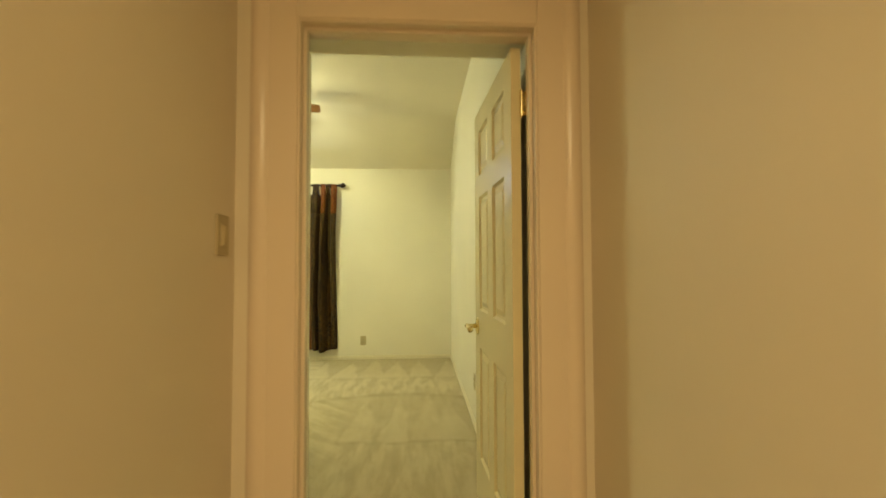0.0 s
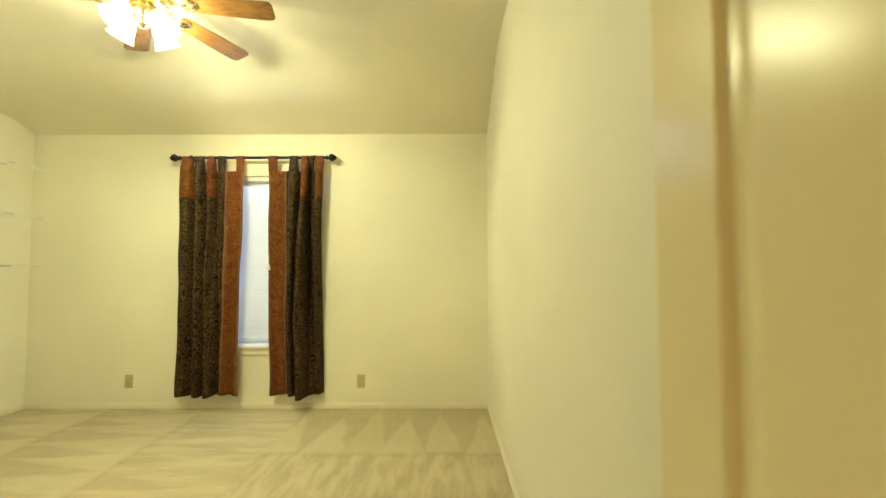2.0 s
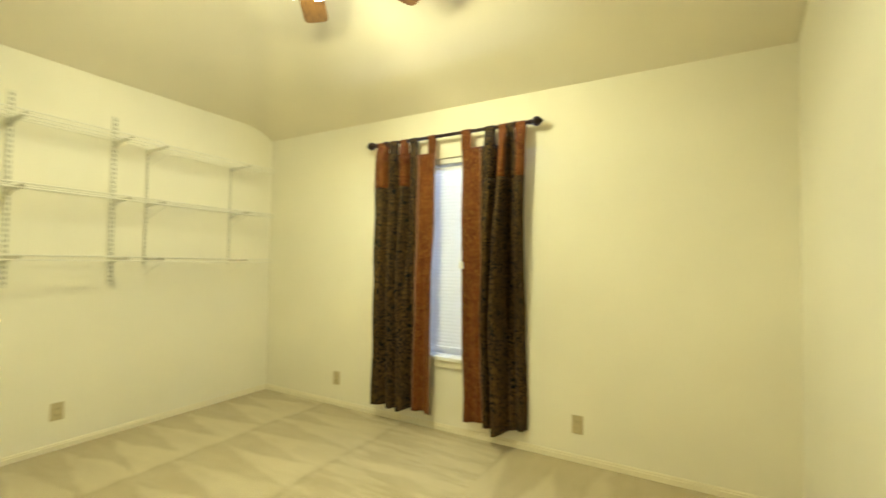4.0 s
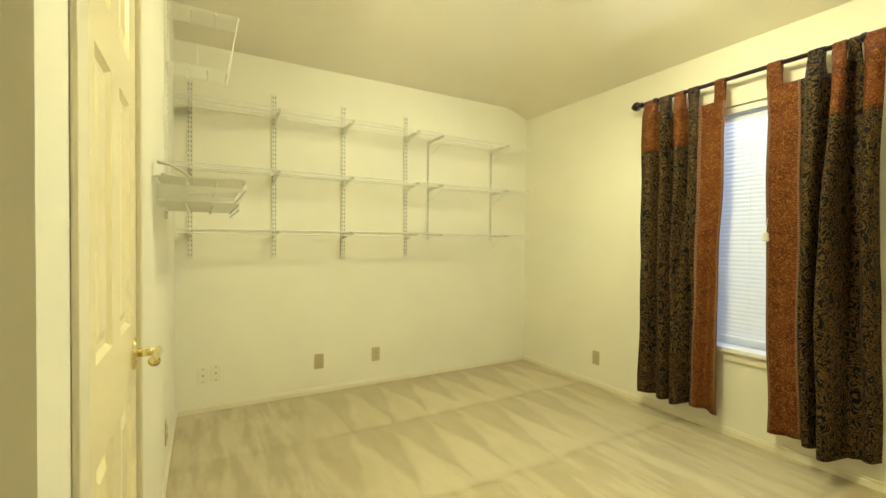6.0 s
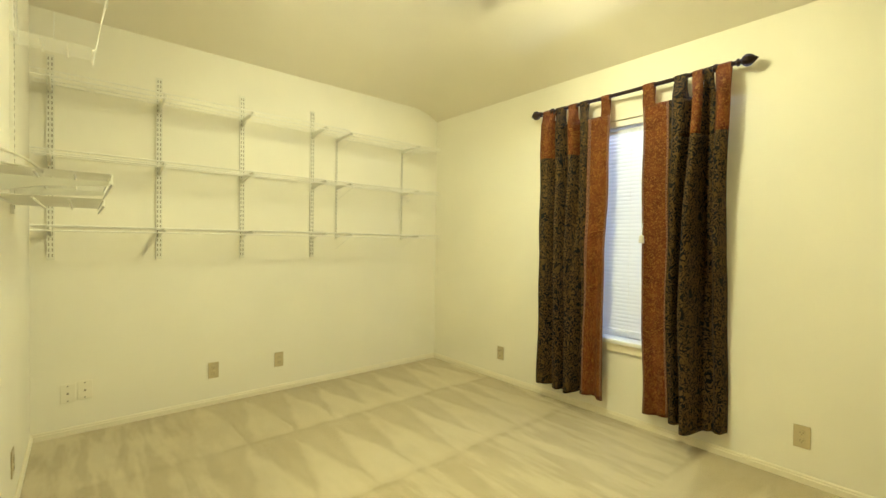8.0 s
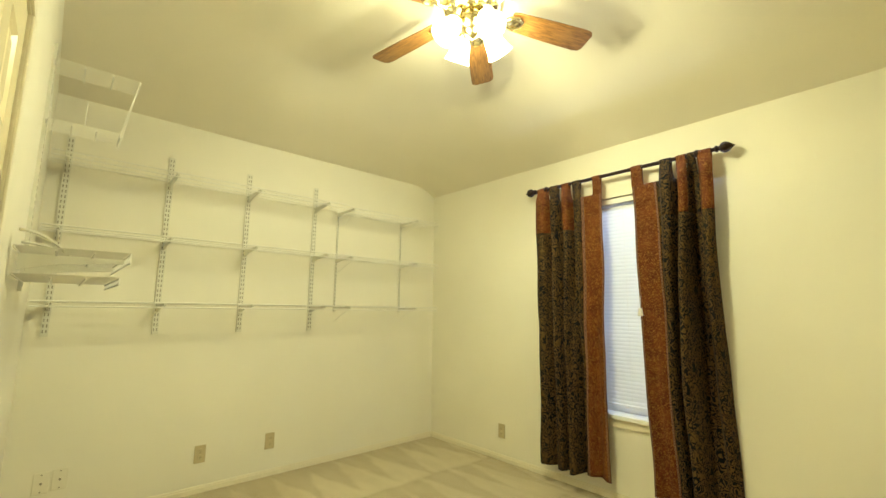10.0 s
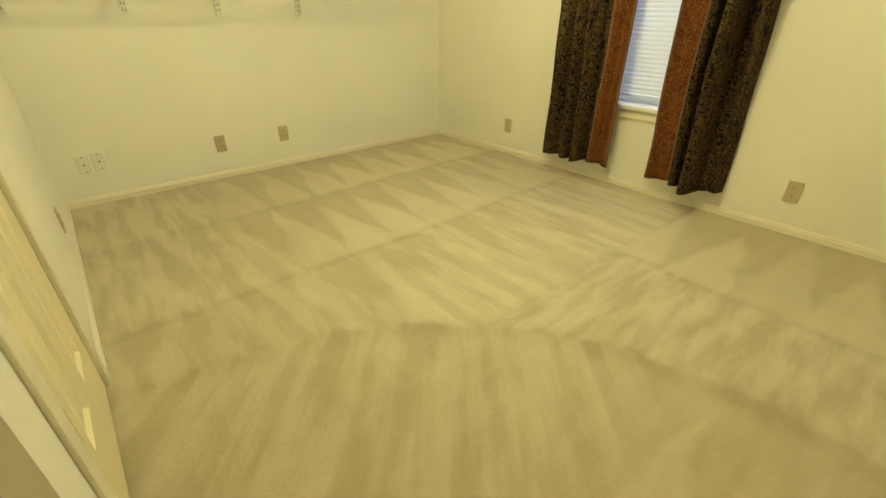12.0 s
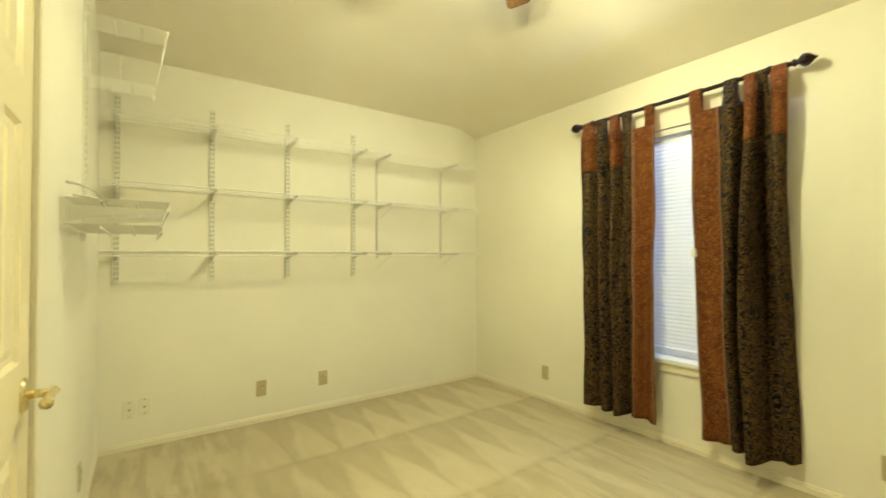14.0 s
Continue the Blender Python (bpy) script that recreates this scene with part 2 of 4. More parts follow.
def stitched():
    """Dark braid with pale stitches."""
    n = Nodes("stitched_braid", (0.1, 0.03, 0.02), 0.8)
    _, _, z = n.xyz()
    dot = n.span(n.math("PINGPONG", n.math("MULTIPLY", z, 110.0), 0.5), 0.26, 0.38)
    n.colour(n.mix(dot, (0.07, 0.02, 0.012), (0.33, 0.18, 0.08)))
    return n.material


BROCADE, RUST, BRAID = brocade(), rust(), stitched()


def metal(name, colour, rough, spread=0.1):
    n = Nodes(name, colour, rough, 1.0)
    n.put(n.shader.inputs["Roughness"], n.span(n.noise(30.0), 0.3, 0.7, max(0.03, rough - spread / 2), rough + spread))
    return n.material


BRASS = metal("polished_brass", (0.82, 0.72, 0.41), 0.19)
BRONZE = metal("oil_rubbed_bronze", (0.040, 0.026, 0.018), 0.55)
DARKS = Nodes("slot_shadow", (0.30, 0.275, 0.205), 0.8).material


def plain(name, colour, rough, spread=0.06, scale=12.0):
    n = Nodes(name, colour, rough)
    n.colour(n.mix(n.noise(scale), tuple(c * (1 - spread) for c in colour), tuple(min(1, c * (1 + spread)) for c in colour)))
    return n.material


WIRE = plain("white_wire_coating", (0.76, 0.74, 0.66), 0.35)
TRACK = plain("white_track_enamel", (0.70, 0.68, 0.58), 0.4)
PLATE = plain("almond_plastic", (0.50, 0.42, 0.25), 0.35)
IVORY = plain("ivory_plastic", (0.62, 0.55, 0.38), 0.35)
WHITEP = plain("white_plastic", (0.78, 0.74, 0.61), 0.35)
HOLE = plain("dark_socket_hole", (0.03, 0.025, 0.02), 0.6)
VINYL = plain("white_vinyl", (0.82, 0.82, 0.80), 0.4)
STONE = plain("painted_stucco", (0.5, 0.45, 0.38), 0.9)


def timber():
    n = Nodes("fan_blade_walnut", (0.2, 0.09, 0.03), 0.32)
    grain = n.noise(7.0, 5.0, stretch=(1.5, 14.0, 14.0), distort=0.6)
    n.colour(n.mix(n.span(grain, 0.3, 0.7), (0.14, 0.058, 0.013), (0.35, 0.170, 0.046)))
    n.put(n.shader.inputs["Roughness"], n.span(grain, 0.3, 0.7, 0.28, 0.42))
    return n.material


BLADE = timber()


def slat_vinyl():
    """White blind slats that let some daylight through."""
    n = Nodes("blind_slat", (0.86, 0.87, 0.88), 0.45)
    t = n.tree.nodes.new("ShaderNodeBsdfTranslucent")
    t.inputs[0].default_value = (0.80, 0.84, 0.92, 1)
    m = n.tree.nodes.new("ShaderNodeMixShader")
    m.inputs[0].default_value = 0.15
    n.put(m.inputs[1], n.shader.outputs[0])
    n.put(m.inputs[2], t.outputs[0])
    n.put(n.tree.nodes["Material Output"].inputs[0], m.outputs[0])
    return n.material


SLAT = slat_vinyl()


def glow(name, colour, strength, base=(0.9, 0.88, 0.8)):
    n = Nodes(name, base, 0.35)
    n.shader.inputs["Emission Color"].default_value = (*colour, 1)
    n.shader.inputs["Emission Strength"].default_value = strength
    return n.material


def frosted():
    """Lit frosted glass that passes part of its bulb's light."""
    m = glow("lit_frosted_glass", (1.0, 0.97, 0.60), 17.0)
    t = m.node_tree
    clear, mixer = t.nodes.new("ShaderNodeBsdfTransparent"), t.nodes.new("ShaderNodeMixShader")
    mixer.inputs[0].default_value = 0.53
    t.links.new(t.nodes["Principled BSDF"].outputs[0], mixer.inputs[1])
    t.links.new(clear.outputs[0], mixer.inputs[2])
    t.links.new(mixer.outputs[0], t.nodes["Material Output"].inputs[0])
    return m


FROST = frosted()
BULBM = glow("lit_bulb", (1.0, 0.92, 0.55), 40.0)


def pane():
    n = Nodes("window_glass", (1, 1, 1), 0.0)
    n.shader.inputs["Transmission Weight"].default_value = 1.0
    n.shader.inputs["IOR"].default_value = 1.45
    return n.material


GLASS = pane()
GRASS = plain("lawn", (0.07, 0.10, 0.03), 0.95, 0.4, 3.0)

# ---- the shell: bedroom, entry recess, closet and hall ----
XW, XE, YN, YS = -3.407, 0.690, 5.376, 2.34
YH, YR = 1.255, 1.365          # hall face and room face of the entry wall
DX0, DX1, DH = -0.112, 0.660, 2.00
WX0, WX1, WZ0, WZ1 = -1.83, -0.90, 0.553, 2.06
CX0, CX1 = -1.512, -0.868     # closet door opening
TOP = 3.0

bm = bmesh.new()
box(bm, -3.7, 2.2, -2.7, 5.376 + 0.02, -0.12, 0)
structure("floor", bm, CARPET, "beige plush carpet with vacuum strokes")

bm = bmesh.new()
for a, b, c, d in ((-3.7, WX0, 0, TOP), (WX1, 0.9, 0, TOP), (WX0, WX1, 0, WZ0), (WX0, WX1, WZ1, TOP)):
    box(bm, a, b, YN, YN + 0.15, c, d)
structure("wall_north", bm, WALL, "cream painted wall with the window")
bm = bmesh.new()
box(bm, XW - 0.14, XW, 0.9, YN, 0, TOP)
structure("wall_west", bm, WALL, "cream painted wall that carries wire shelving")
bm = bmesh.new()
box(bm, XE, XE + 0.14, YR, YN, 0, TOP)
structure("wall_east", bm, WALL, "plain cream painted wall")
bm = bmesh.new()
box(bm, XW, CX0 - 0.02, YS - 0.12, YS, 0, TOP)
box(bm, CX0 - 0.02, CX1 + 0.02, YS - 0.12, YS, DH + 0.02, TOP)
box(bm, CX1 + 0.02, -0.78, YS - 0.12, YS, 0, TOP)
structure("wall_south", bm, WALL, "cream painted closet wall with a door")
bm = bmesh.new()
v = [(-0.238, YR), (-0.238, 1.90), (-0.66, 1.90), (-0.66, YS), (-0.78, YS), (-0.78, 1.78), (-0.358, 1.78), (-0.358, YR)]
lo = [bm.verts.new((x, y, 0)) for x, y in v]
hi = [bm.verts.new((x, y, TOP)) for x, y in v]
bm.faces.new(list(reversed(lo)))
bm.faces.new(hi)
for i in range(8):
    bm.faces.new((lo[i], lo[(i + 1) % 8], hi[(i + 1) % 8], hi[i]))
bmesh.ops.recalc_face_normals(bm, faces=bm.faces)
structure("wall_recess", bm, WALL, "cream painted wall beside the entry, stepped back to the closet")
bm = bmesh.new()
for a, b, c, d in ((-3.6, DX0 - 0.02, 0, TOP), (DX1 + 0.02, 2.1, 0, TOP), (DX0 - 0.02, DX1 + 0.02, DH + 0.02, TOP)):
    box(bm, a, b, YH, YR, c, d)
structure("wall_entry", bm, HALL, "warm painted wall between hall and bedroom")
bm = bmesh.new()
box(bm, -0.238, XE, YR, 1.62, DH + 0.072, TOP)
structure("wall_entry_header", bm, WALL, "cream painted header over the entry")
bm = bmesh.new()
box(bm, -0.432, -0.312, -2.7, YH, 0, TOP)
structure("wall_hall_west", bm, HALL, "warm painted hall wall")
bm = bmesh.new()
box(bm, 0.845, 0.965, -2.7, YH, 0, TOP)
structure("wall_hall_east", bm, HALL, "warm painted hall wall")
bm = bmesh.new()
box(bm, -0.312, 0.845, -2.7, -2.6, 0, TOP)
structure("wall_hall_south", bm, HALL, "warm painted hall end wall")

# ceiling: flat middle, rising with soft creases from the north and west walls
bm = bmesh.new()


def softmin(a, b, k=0.05):
    h = max(k - abs(a - b), 0.0) / k
    return min(a, b) - h * h * k / 4


def ceiling_height(x, y):
    return softmin(softmin(2.84, 2.53 + 0.34 * (x - XW), 0.07), 2.44 + 0.52 * (YN - y), 0.07)


nx, ny = 64, 72
grid = [[bm.verts.new((x, y, ceiling_height(x, y))) for x in (XW - 0.06 + (XE + 0.12 - XW) * i / nx for i in range(nx + 1))] for y in (0.9 + (YN - 0.84) * j / ny for j in range(ny + 1))]
roof = [[bm.verts.new((v.co.x, v.co.y, 3.02)) for v in row] for row in grid]
for j in range(ny):
    for i in range(nx):
        bm.faces.new((grid[j][i], grid[j + 1][i], grid[j + 1][i + 1], grid[j][i + 1]))
        bm.faces.new((roof[j][i], roof[j][i + 1], roof[j + 1][i + 1], roof[j + 1][i]))
rim = [(0, i) for i in range(nx)] + [(j, nx) for j in range(ny)] + [(ny, i) for i in range(nx, 0, -1)] + [(j, 0) for j in range(ny, 0, -1)]
for (j, i), (l, k) in zip(rim, rim[1:] + rim[:1]):
    bm.faces.new((grid[j][i], grid[l][k], roof[l][k], roof[j][i]))
bmesh.ops.recalc_face_normals(bm, faces=bm.faces)
for f in bm.faces:
    f.smooth = abs(f.normal.z) > 0.5
structure("ceiling", bm, CEIL, "cream vaulted ceiling with sloped edges")
bm = bmesh.new()
box(bm, -0.432, 0.965, -2.7, YH, 2.44, 2.56)
structure("ceiling_hall", bm, HALL, "flat warm painted hall ceiling")

# baseboards
def baseboard(name, a, b):
    """A moulded board along the wall foot from a to b; the room lies to the left of the way."""
    a, b = Vector((*a, 0)), Vector((*b, 0))
    way = (b - a).normalized()
    side = Vector((-way.y, way.x, 0))
    prof = [(0, 0), (0.011, 0), (0.011, 0.030), (0.007, 0.033), (0.007, 0.040), (0.003, 0.047), (0, 0.047)]
    bm = bmesh.new()
    r0 = [bm.verts.new(a + side * o + Vector((0, 0, h))) for o, h in prof]
    r1 = [bm.verts.new(b + side * o + Vector((0, 0, h))) for o, h in prof]
    for i in range(len(prof) - 1):
        bm.faces.new((r0[i], r1[i], r1[i + 1], r0[i + 1]))
    bm.faces.new(r0), bm.faces.new(list(reversed(r1)))
    bmesh.ops.recalc_face_normals(bm, faces=bm.faces)
    structure(name, bm, TRIM, "cream painted moulded baseboard")


baseboard("baseboard", (XE, YN), (XW, YN))
baseboard("baseboard", (XW, YN), (XW, YS))
baseboard("baseboard", (XW, YS), (CX0 - 0.071, YS))
baseboard("baseboard", (CX1 + 0.071, YS), (-0.66, YS))
baseboard("baseboard", (-0.66, YS), (-0.66, 1.90))
baseboard("baseboard", (-0.66, 1.90), (-0.238, 1.90))
baseboard("baseboard", (-0.238, 1.90), (-0.238, YR))
baseboard("baseboard", (XE, YR), (XE, YN))


def moulded_board(bm, along, a, b, width, face, out, bead):
    """A board along "z" or "x" with a rounded bead at its outer rim; a: inner edge and side, b: its two ends."""
    inner, side = a
    sec = [(0.0, 0.0), (0.0, 0.006), (0.004, 0.010), (width - bead, 0.010)]
    for k in range(1, 10):
        f = k / 9
        sec.append((width - bead + bead * f, 0.010 + 0.009 * math.sin(math.pi * min(1.0, f * 1.02)) ** 0.8 - 0.006 * f ** 4))
    sec.append((width, 0.0))
    rings = []
    for end in b:
        ring = []
        for d, h in sec:
            q = inner + side * d
            ring.append(bm.verts.new((q, face + out * h, end) if along == "z" else (end, face + out * h, q)))
        rings.append(ring)
    for i in range(len(sec) - 1):
        bm.faces.new((rings[0][i], rings[0][i + 1], rings[1][i + 1], rings[1][i]))
    bm.faces.new(rings[0]), bm.faces.new(list(reversed(rings[1])))
    bmesh.ops.recalc_face_normals(bm, faces=bm.faces)
    return bm


def casing(name, x0, x1, head, face, out, width, material, bead=0.0, label=""):
    """Trim round an opening x0..x1 on the wall face; out is +1 or -1 along y."""
    for nm, (a, b, c, d) in (("side", (x0 - width, x0, 0, head)), ("side", (x1, x1 + width, 0, head)), ("head", (x0 - width, x1 + width, head, head + width))):
        bm = bmesh.new()
        if bead and nm == "side":
            moulded_board(bm, "z", (x0, -1) if a < x0 else (x1, 1), (0.0, head + width), width, face, out, bead)
        elif bead:
            moulded_board(bm, "x", (head, 1), (x0, x1), width, face, out, bead)
        else:
            y0, y1 = sorted((face, face + out * 0.010))
            box(bm, a, b, y0, y1, c, d, 0.004)
        structure(name, bm, material, label)


casing("trim_hall_door", DX0 - 0.006, DX1 + 0.006, DH + 0.006, YH, -1, 0.150, CASE, 0.060, "wide moulded door trim facing the hall")
bm = bmesh.new()
box(bm, DX0 - 0.066, DX0 - 0.004, YR, YR + 0.015, 0, DH + 0.004, 0.004)
box(bm, DX1 + 0.004, XE, YR, YR + 0.012, 0, DH + 0.004)
box(bm, DX0 - 0.066, XE, YR, YR + 0.015, DH + 0.004, DH + 0.066, 0.004)
structure("trim_entry_door", bm, TRIM, "cream painted door trim inside the room")
casing("trim_closet_door", CX0 - 0.004, CX1 + 0.004, DH + 0.004, YS, 1, 0.066, TRIM, 0.0, "cream painted closet door trim")

# jambs with stops
def jamb(name, x0, x1, y0, y1, head, stop, material):
    bm = bmesh.new()
    box(bm, x0 - 0.02, x0, y0, y1, 0, head)
    box(bm, x1, x1 + 0.02, y0, y1, 0, head)
    box(bm, x0 - 0.02, x1 + 0.02, y0, y1, head, head + 0.02)
    s0, s1 = stop
    box(bm, x0, x0 + 0.012, s0, s1, 0, head - 0.012, 0.002)
    box(bm, x1 - 0.012, x1, s0, s1, 0, head - 0.012, 0.002)
    box(bm, x0, x1, s0, s1, head - 0.012, head, 0.002)
    structure(name, bm, material, "painted wooden door jamb with a stop")


jamb("jamb_entry_door", DX0, DX1, YH - 0.002, YR + 0.002, DH, (YH + 0.035, YR - 0.04), CASE)
jamb("jamb_closet_door", CX0, CX1, YS - 0.122, YS + 0.002, DH, (YS - 0.08, YS - 0.042), TRIM)


# six panel doors
def six_panel_door(name, m, width, height, thick, label):
    """Origin at the hinge edge's foot; the leaf runs along x, its thickness along y."""
    leaf = thing(name, m, label, "door")
    st, mul = 0.112, 0.10
    pw = (width - 2 * st - mul) / 2
    cols = ((st, st + pw), (st + pw + mul, width - st))
    rows = ((0.225, 0.775), (0.962, 1.530), (1.640, 1.868))
    bm = bmesh.new()
    box(bm, 0, st, 0, thick, 0, height)
    box(bm, width - st, width, 0, thick, 0, height)
    box(bm, st + pw, st + pw + mul, 0, thick, 0, height)
    rails = [0.0] + [z for r in rows for z in r] + [height]
    for z0, z1 in zip(rails[::2], rails[1::2]):
        for c0, c1 in cols:
            box(bm, c0, c1, 0, thick, z0, z1)
    part("stiles_and_rails", bm, DOOR, leaf)
    for c0, c1 in cols:
        for z0, z1 in rows:
            bm = bmesh.new()
            for face, sign in ((0.0, 1), (thick, -1)):
                steps = ((0.0, 0.0), (0.010, 0.010), (0.022, 0.011), (0.046, 0.003))
                rings = []
                for inset, deep in steps:
                    yy = face + sign * deep
                    rings.append([bm.verts.new((x, yy, z)) for x, z in ((c0 + inset, z0 + inset), (c1 - inset, z0 + inset), (c1 - inset, z1 - inset), (c0 + inset, z1 - inset))])
                for a, b in zip(rings, rings[1:]):
                    for i in range(4):
                        bm.faces.new((a[i], a[(i + 1) % 4], b[(i + 1) % 4], b[i]))
                bm.faces.new(rings[-1])
            bmesh.ops.recalc_face_normals(bm, faces=bm.faces)
            part("panel", bm, DOOR, leaf)
    zl, xl = 0.876, width - 0.065
    for face, sign in ((0.0, -1), (thick, 1)):
        bm = bmesh.new()
        turn = Matrix.Translation((xl, face, zl)) @ Matrix.Rotation(radians(90 if sign < 0 else -90), 4, "X")
        lathe(bm, ((0.036, 0), (0.036, 0.004), (0.031, 0.008), (0.022, 0.011), (0.013, 0.013)), turn @ Matrix.Diagonal((0.85, 1.2, 1, 1)), 28)
        plate = part("handle_rose", bm, BRASS, leaf, "polished brass rose", True)
        bm = bmesh.new()
        rod(bm, (xl, face + sign * 0.008, zl), (xl, face + sign * 0.055, zl), 0.012, 0.0105, 18)
        pts_, rad = [], []
        for i in range(13):
            f = i / 12
            pts_.append((xl + 0.012 - 0.102 * f, face + sign * 0.055, zl - 0.006 * f * f))
            rad.append(0.0125 - 0.002 * math.sin(f * math.pi) + (0.0015 if i > 10 else 0))
        sweep(bm, pts_, rad, 12)
        part("lever_handle", bm, BRASS, leaf, "polished brass lever", True)
    bm = bmesh.new()
    box(bm, width - 0.0005, width + 0.0015, thick / 2 - 0.012, thick / 2 + 0.012, zl - 0.03, zl + 0.03)
    box(bm, width, width + 0.009, thick / 2 - 0.006, thick / 2 + 0.006, zl - 0.011, zl + 0.011, 0.002)
    part("latch", bm, BRASS, leaf, "brass latch and face plate")
    return leaf


def hinges(leaf, x, y, heights, reach=0.0):
    for z in heights:
        bm = bmesh.new()
        rod(bm, (x, y, z - 0.045), (x, y, z + 0.045), 0.0065, None, 12)
        rod(bm, (x, y, z + 0.045), (x, y, z + 0.052), 0.0045, 0.002, 12)
        rod(bm, (x, y, z - 0.052), (x, y, z - 0.045), 0.002, 0.0045, 12)
        box(bm, x - 0.002, x + 0.030, y - 0.0012, y + 0.0012, z - 0.044, z + 0.044)
        if reach:
            box(bm, x - 0.0012, x + 0.0012, y - reach, y, z - 0.044, z + 0.044)
            box(bm, x - 0.034, x, y - reach - 0.0012, y - reach + 0.0012, z - 0.044, z + 0.044)
        part("hinge", bm, BRASS, leaf, "brass butt hinge")


entry_door = six_panel_door("entry_door", pose(0.638, 1.365, 0.012, 0, 0, 92.3), 0.755, 1.972, 0.035, "cream six-panel wooden door standing open against the wall")
hinges(entry_door, -0.006, -0.002, (0.22, 1.77), 0.018)
closet_door = six_panel_door("closet_door", pose(CX1 - 0.003, YS - 0.004, 0.012, 0, 0, 180), CX1 - CX0 - 0.006, 1.984, 0.035, "cream six-panel closet door with a brass lever, closed")
hinges(closet_door, 0.0, -0.006, (0.38, 1.77))
bm = bmesh.new()
box(bm, DX0, DX0 + 0.0025, YR - 0.036, YR - 0.004, 0.855, 0.915, 0.001)
structure("strike_plate", bm, BRASS, "brass strike plate in the door jamb")


# wall plates
def plate_base(bm, w=0.07, h=0.115, d=0.006):
    return box(bm, -w / 2, w / 2, -d, 0, -h / 2, h / 2, 0.003)


def outlet(m, material, label):
    """A duplex outlet: the plate stands on the xz plane and faces -y."""
    t = thing("wall_outlet", m, label, "outlet", "wall outlets")
    part("plate", plate_base(bmesh.new()), material, t)
    for z in (-0.02, 0.02):
        bm = bmesh.new()
        lathe(bm, ((0.0165, 0), (0.0165, 0.002), (0.015, 0.003)), Matrix.Translation((0, -0.006, z)) @ Matrix.Rotation(radians(90), 4, "X"), 20)
        sock = part("receptacle", bm, material, t)
        for x, hh in ((-0.006, 0.004), (0.006, 0.0035)):
            bm = bmesh.new()
            box(bm, x - 0.001, x + 0.001, -0.0096, -0.0088, z + 0.002 - hh, z + 0.002 + hh)
            part("slot", bm, HOLE, sock)
        bm = bmesh.new()
        box(bm, -0.002, 0.002, -0.0096, -0.0088, z - 0.009, z - 0.005)
        part("ground_hole", bm, HOLE, sock)
    bm = bmesh.new()
    lathe(bm, ((0.003, 0), (0.002, 0.0015)), Matrix.Translation((0, -0.006, 0)) @ Matrix.Rotation(radians(90), 4, "X"), 10)
    part("screw", bm, BRASS, t)
    return t


outlet(pose(-2.484, YN, 0.236), PLATE, "almond duplex outlet above the baseboard under the window wall")
outlet(pose(-0.432, YN, 0.236), PLATE, "almond duplex outlet beside the curtain")
outlet(pose(XW, 3.30, 0.250, 0, 0, 90), PLATE, "almond duplex outlet below the wire shelving")
outlet(pose(XW, 3.770, 0.250, 0, 0, 90), PLATE, "almond duplex outlet below the wire shelving")
outlet(pose(XE, 3.06, 0.33, 0, 0, -90), PLATE, "almond duplex outlet on the bare wall")
outlet(pose(-2.55, YS, 0.235, 0, 0, 180), PLATE, "almond duplex outlet near the corner")


def jack(m):
    t = thing("cable_jack", m, "cream cable wall plate with a dark connector", "wall plate", "cable plates")
    part("plate", plate_base(bmesh.new()), WHITEP, t)
    bm = bmesh.new()
    rod(bm, (0, -0.006, 0), (0, -0.015, 0), 0.006, None, 12)
    part("connector", bm, DARKS, t, "dark threaded connector")
    for z in (-0.045, 0.045):
        bm = bmesh.new()
        rod(bm, (0, -0.006, z), (0, -0.008, z), 0.004, None, 10)
        part("screw", bm, DARKS, t)


jack(pose(XW, 2.505, 0.255, 0, 0, 90))
jack(pose(XW, 2.585, 0.262, 0, 0, 90))


def rocker(m, label, material, gangs=1):
    t = thing("light_switch", m, label, "light switch", "light switches")
    part("plate", plate_base(bmesh.new(), 0.030 + 0.046 * gangs, 0.12), material, t)
    for k in range(gangs):
        xc = (k - (gangs - 1) / 2) * 0.046
        bm = bmesh.new()
        box(bm, xc - 0.0165, xc + 0.0165, -0.010, -0.004, -0.033, 0.033, 0.002)
        part("rocker_frame", bm, material, t)
        bm = bmesh.new()
        tilt = Matrix.Translation((xc, 0, 0)) @ Matrix.Rotation(radians(4 if k == 0 else -4), 4, "X")
        box(bm, -0.013, 0.013, -0.014, -0.008, -0.029, 0.029, 0.002, tilt)
        part("rocker", bm, material, t)


rocker(pose(-0.238, 1.757, 1.298, 0, 0, 90), "ivory two-rocker switch plate on the wall beside the entry", IVORY, 2)
rocker(pose(-0.312, 1.164, 1.293, 0, 0, 90), "almond rocker switch on the hall wall", PLATE)

# ---- window ----
win = tagged(new("window_1"), "white vinyl window behind closed blinds", "", "", "structure")
bm = bmesh.new()
yf0, yf1 = YN + 0.085, YN + 0.125
box(bm, WX0, WX0 + 0.045, yf0, yf1, WZ0, WZ1, 0.004)
box(bm, WX1 - 0.045, WX1, yf0, yf1, WZ0, WZ1, 0.004)
box(bm, WX0 + 0.045, WX1 - 0.045, yf0, yf1, WZ0, WZ0 + 0.045, 0.004)
box(bm, WX0 + 0.045, WX1 - 0.045, yf0, yf1, WZ1 - 0.045, WZ1, 0.004)
part("window_frame", bm, VINYL, win)
for z0, z1 in ((WZ0 + 0.045, WZ1 - 0.045),):
    bm = bmesh.new()
    box(bm, WX0 + 0.045, WX1 - 0.045, yf0 + 0.018, yf0 + 0.022, z0, z1)
    g = part("pane", bm, GLASS, win)
    g.visible_shadow = False
bm = bmesh.new()
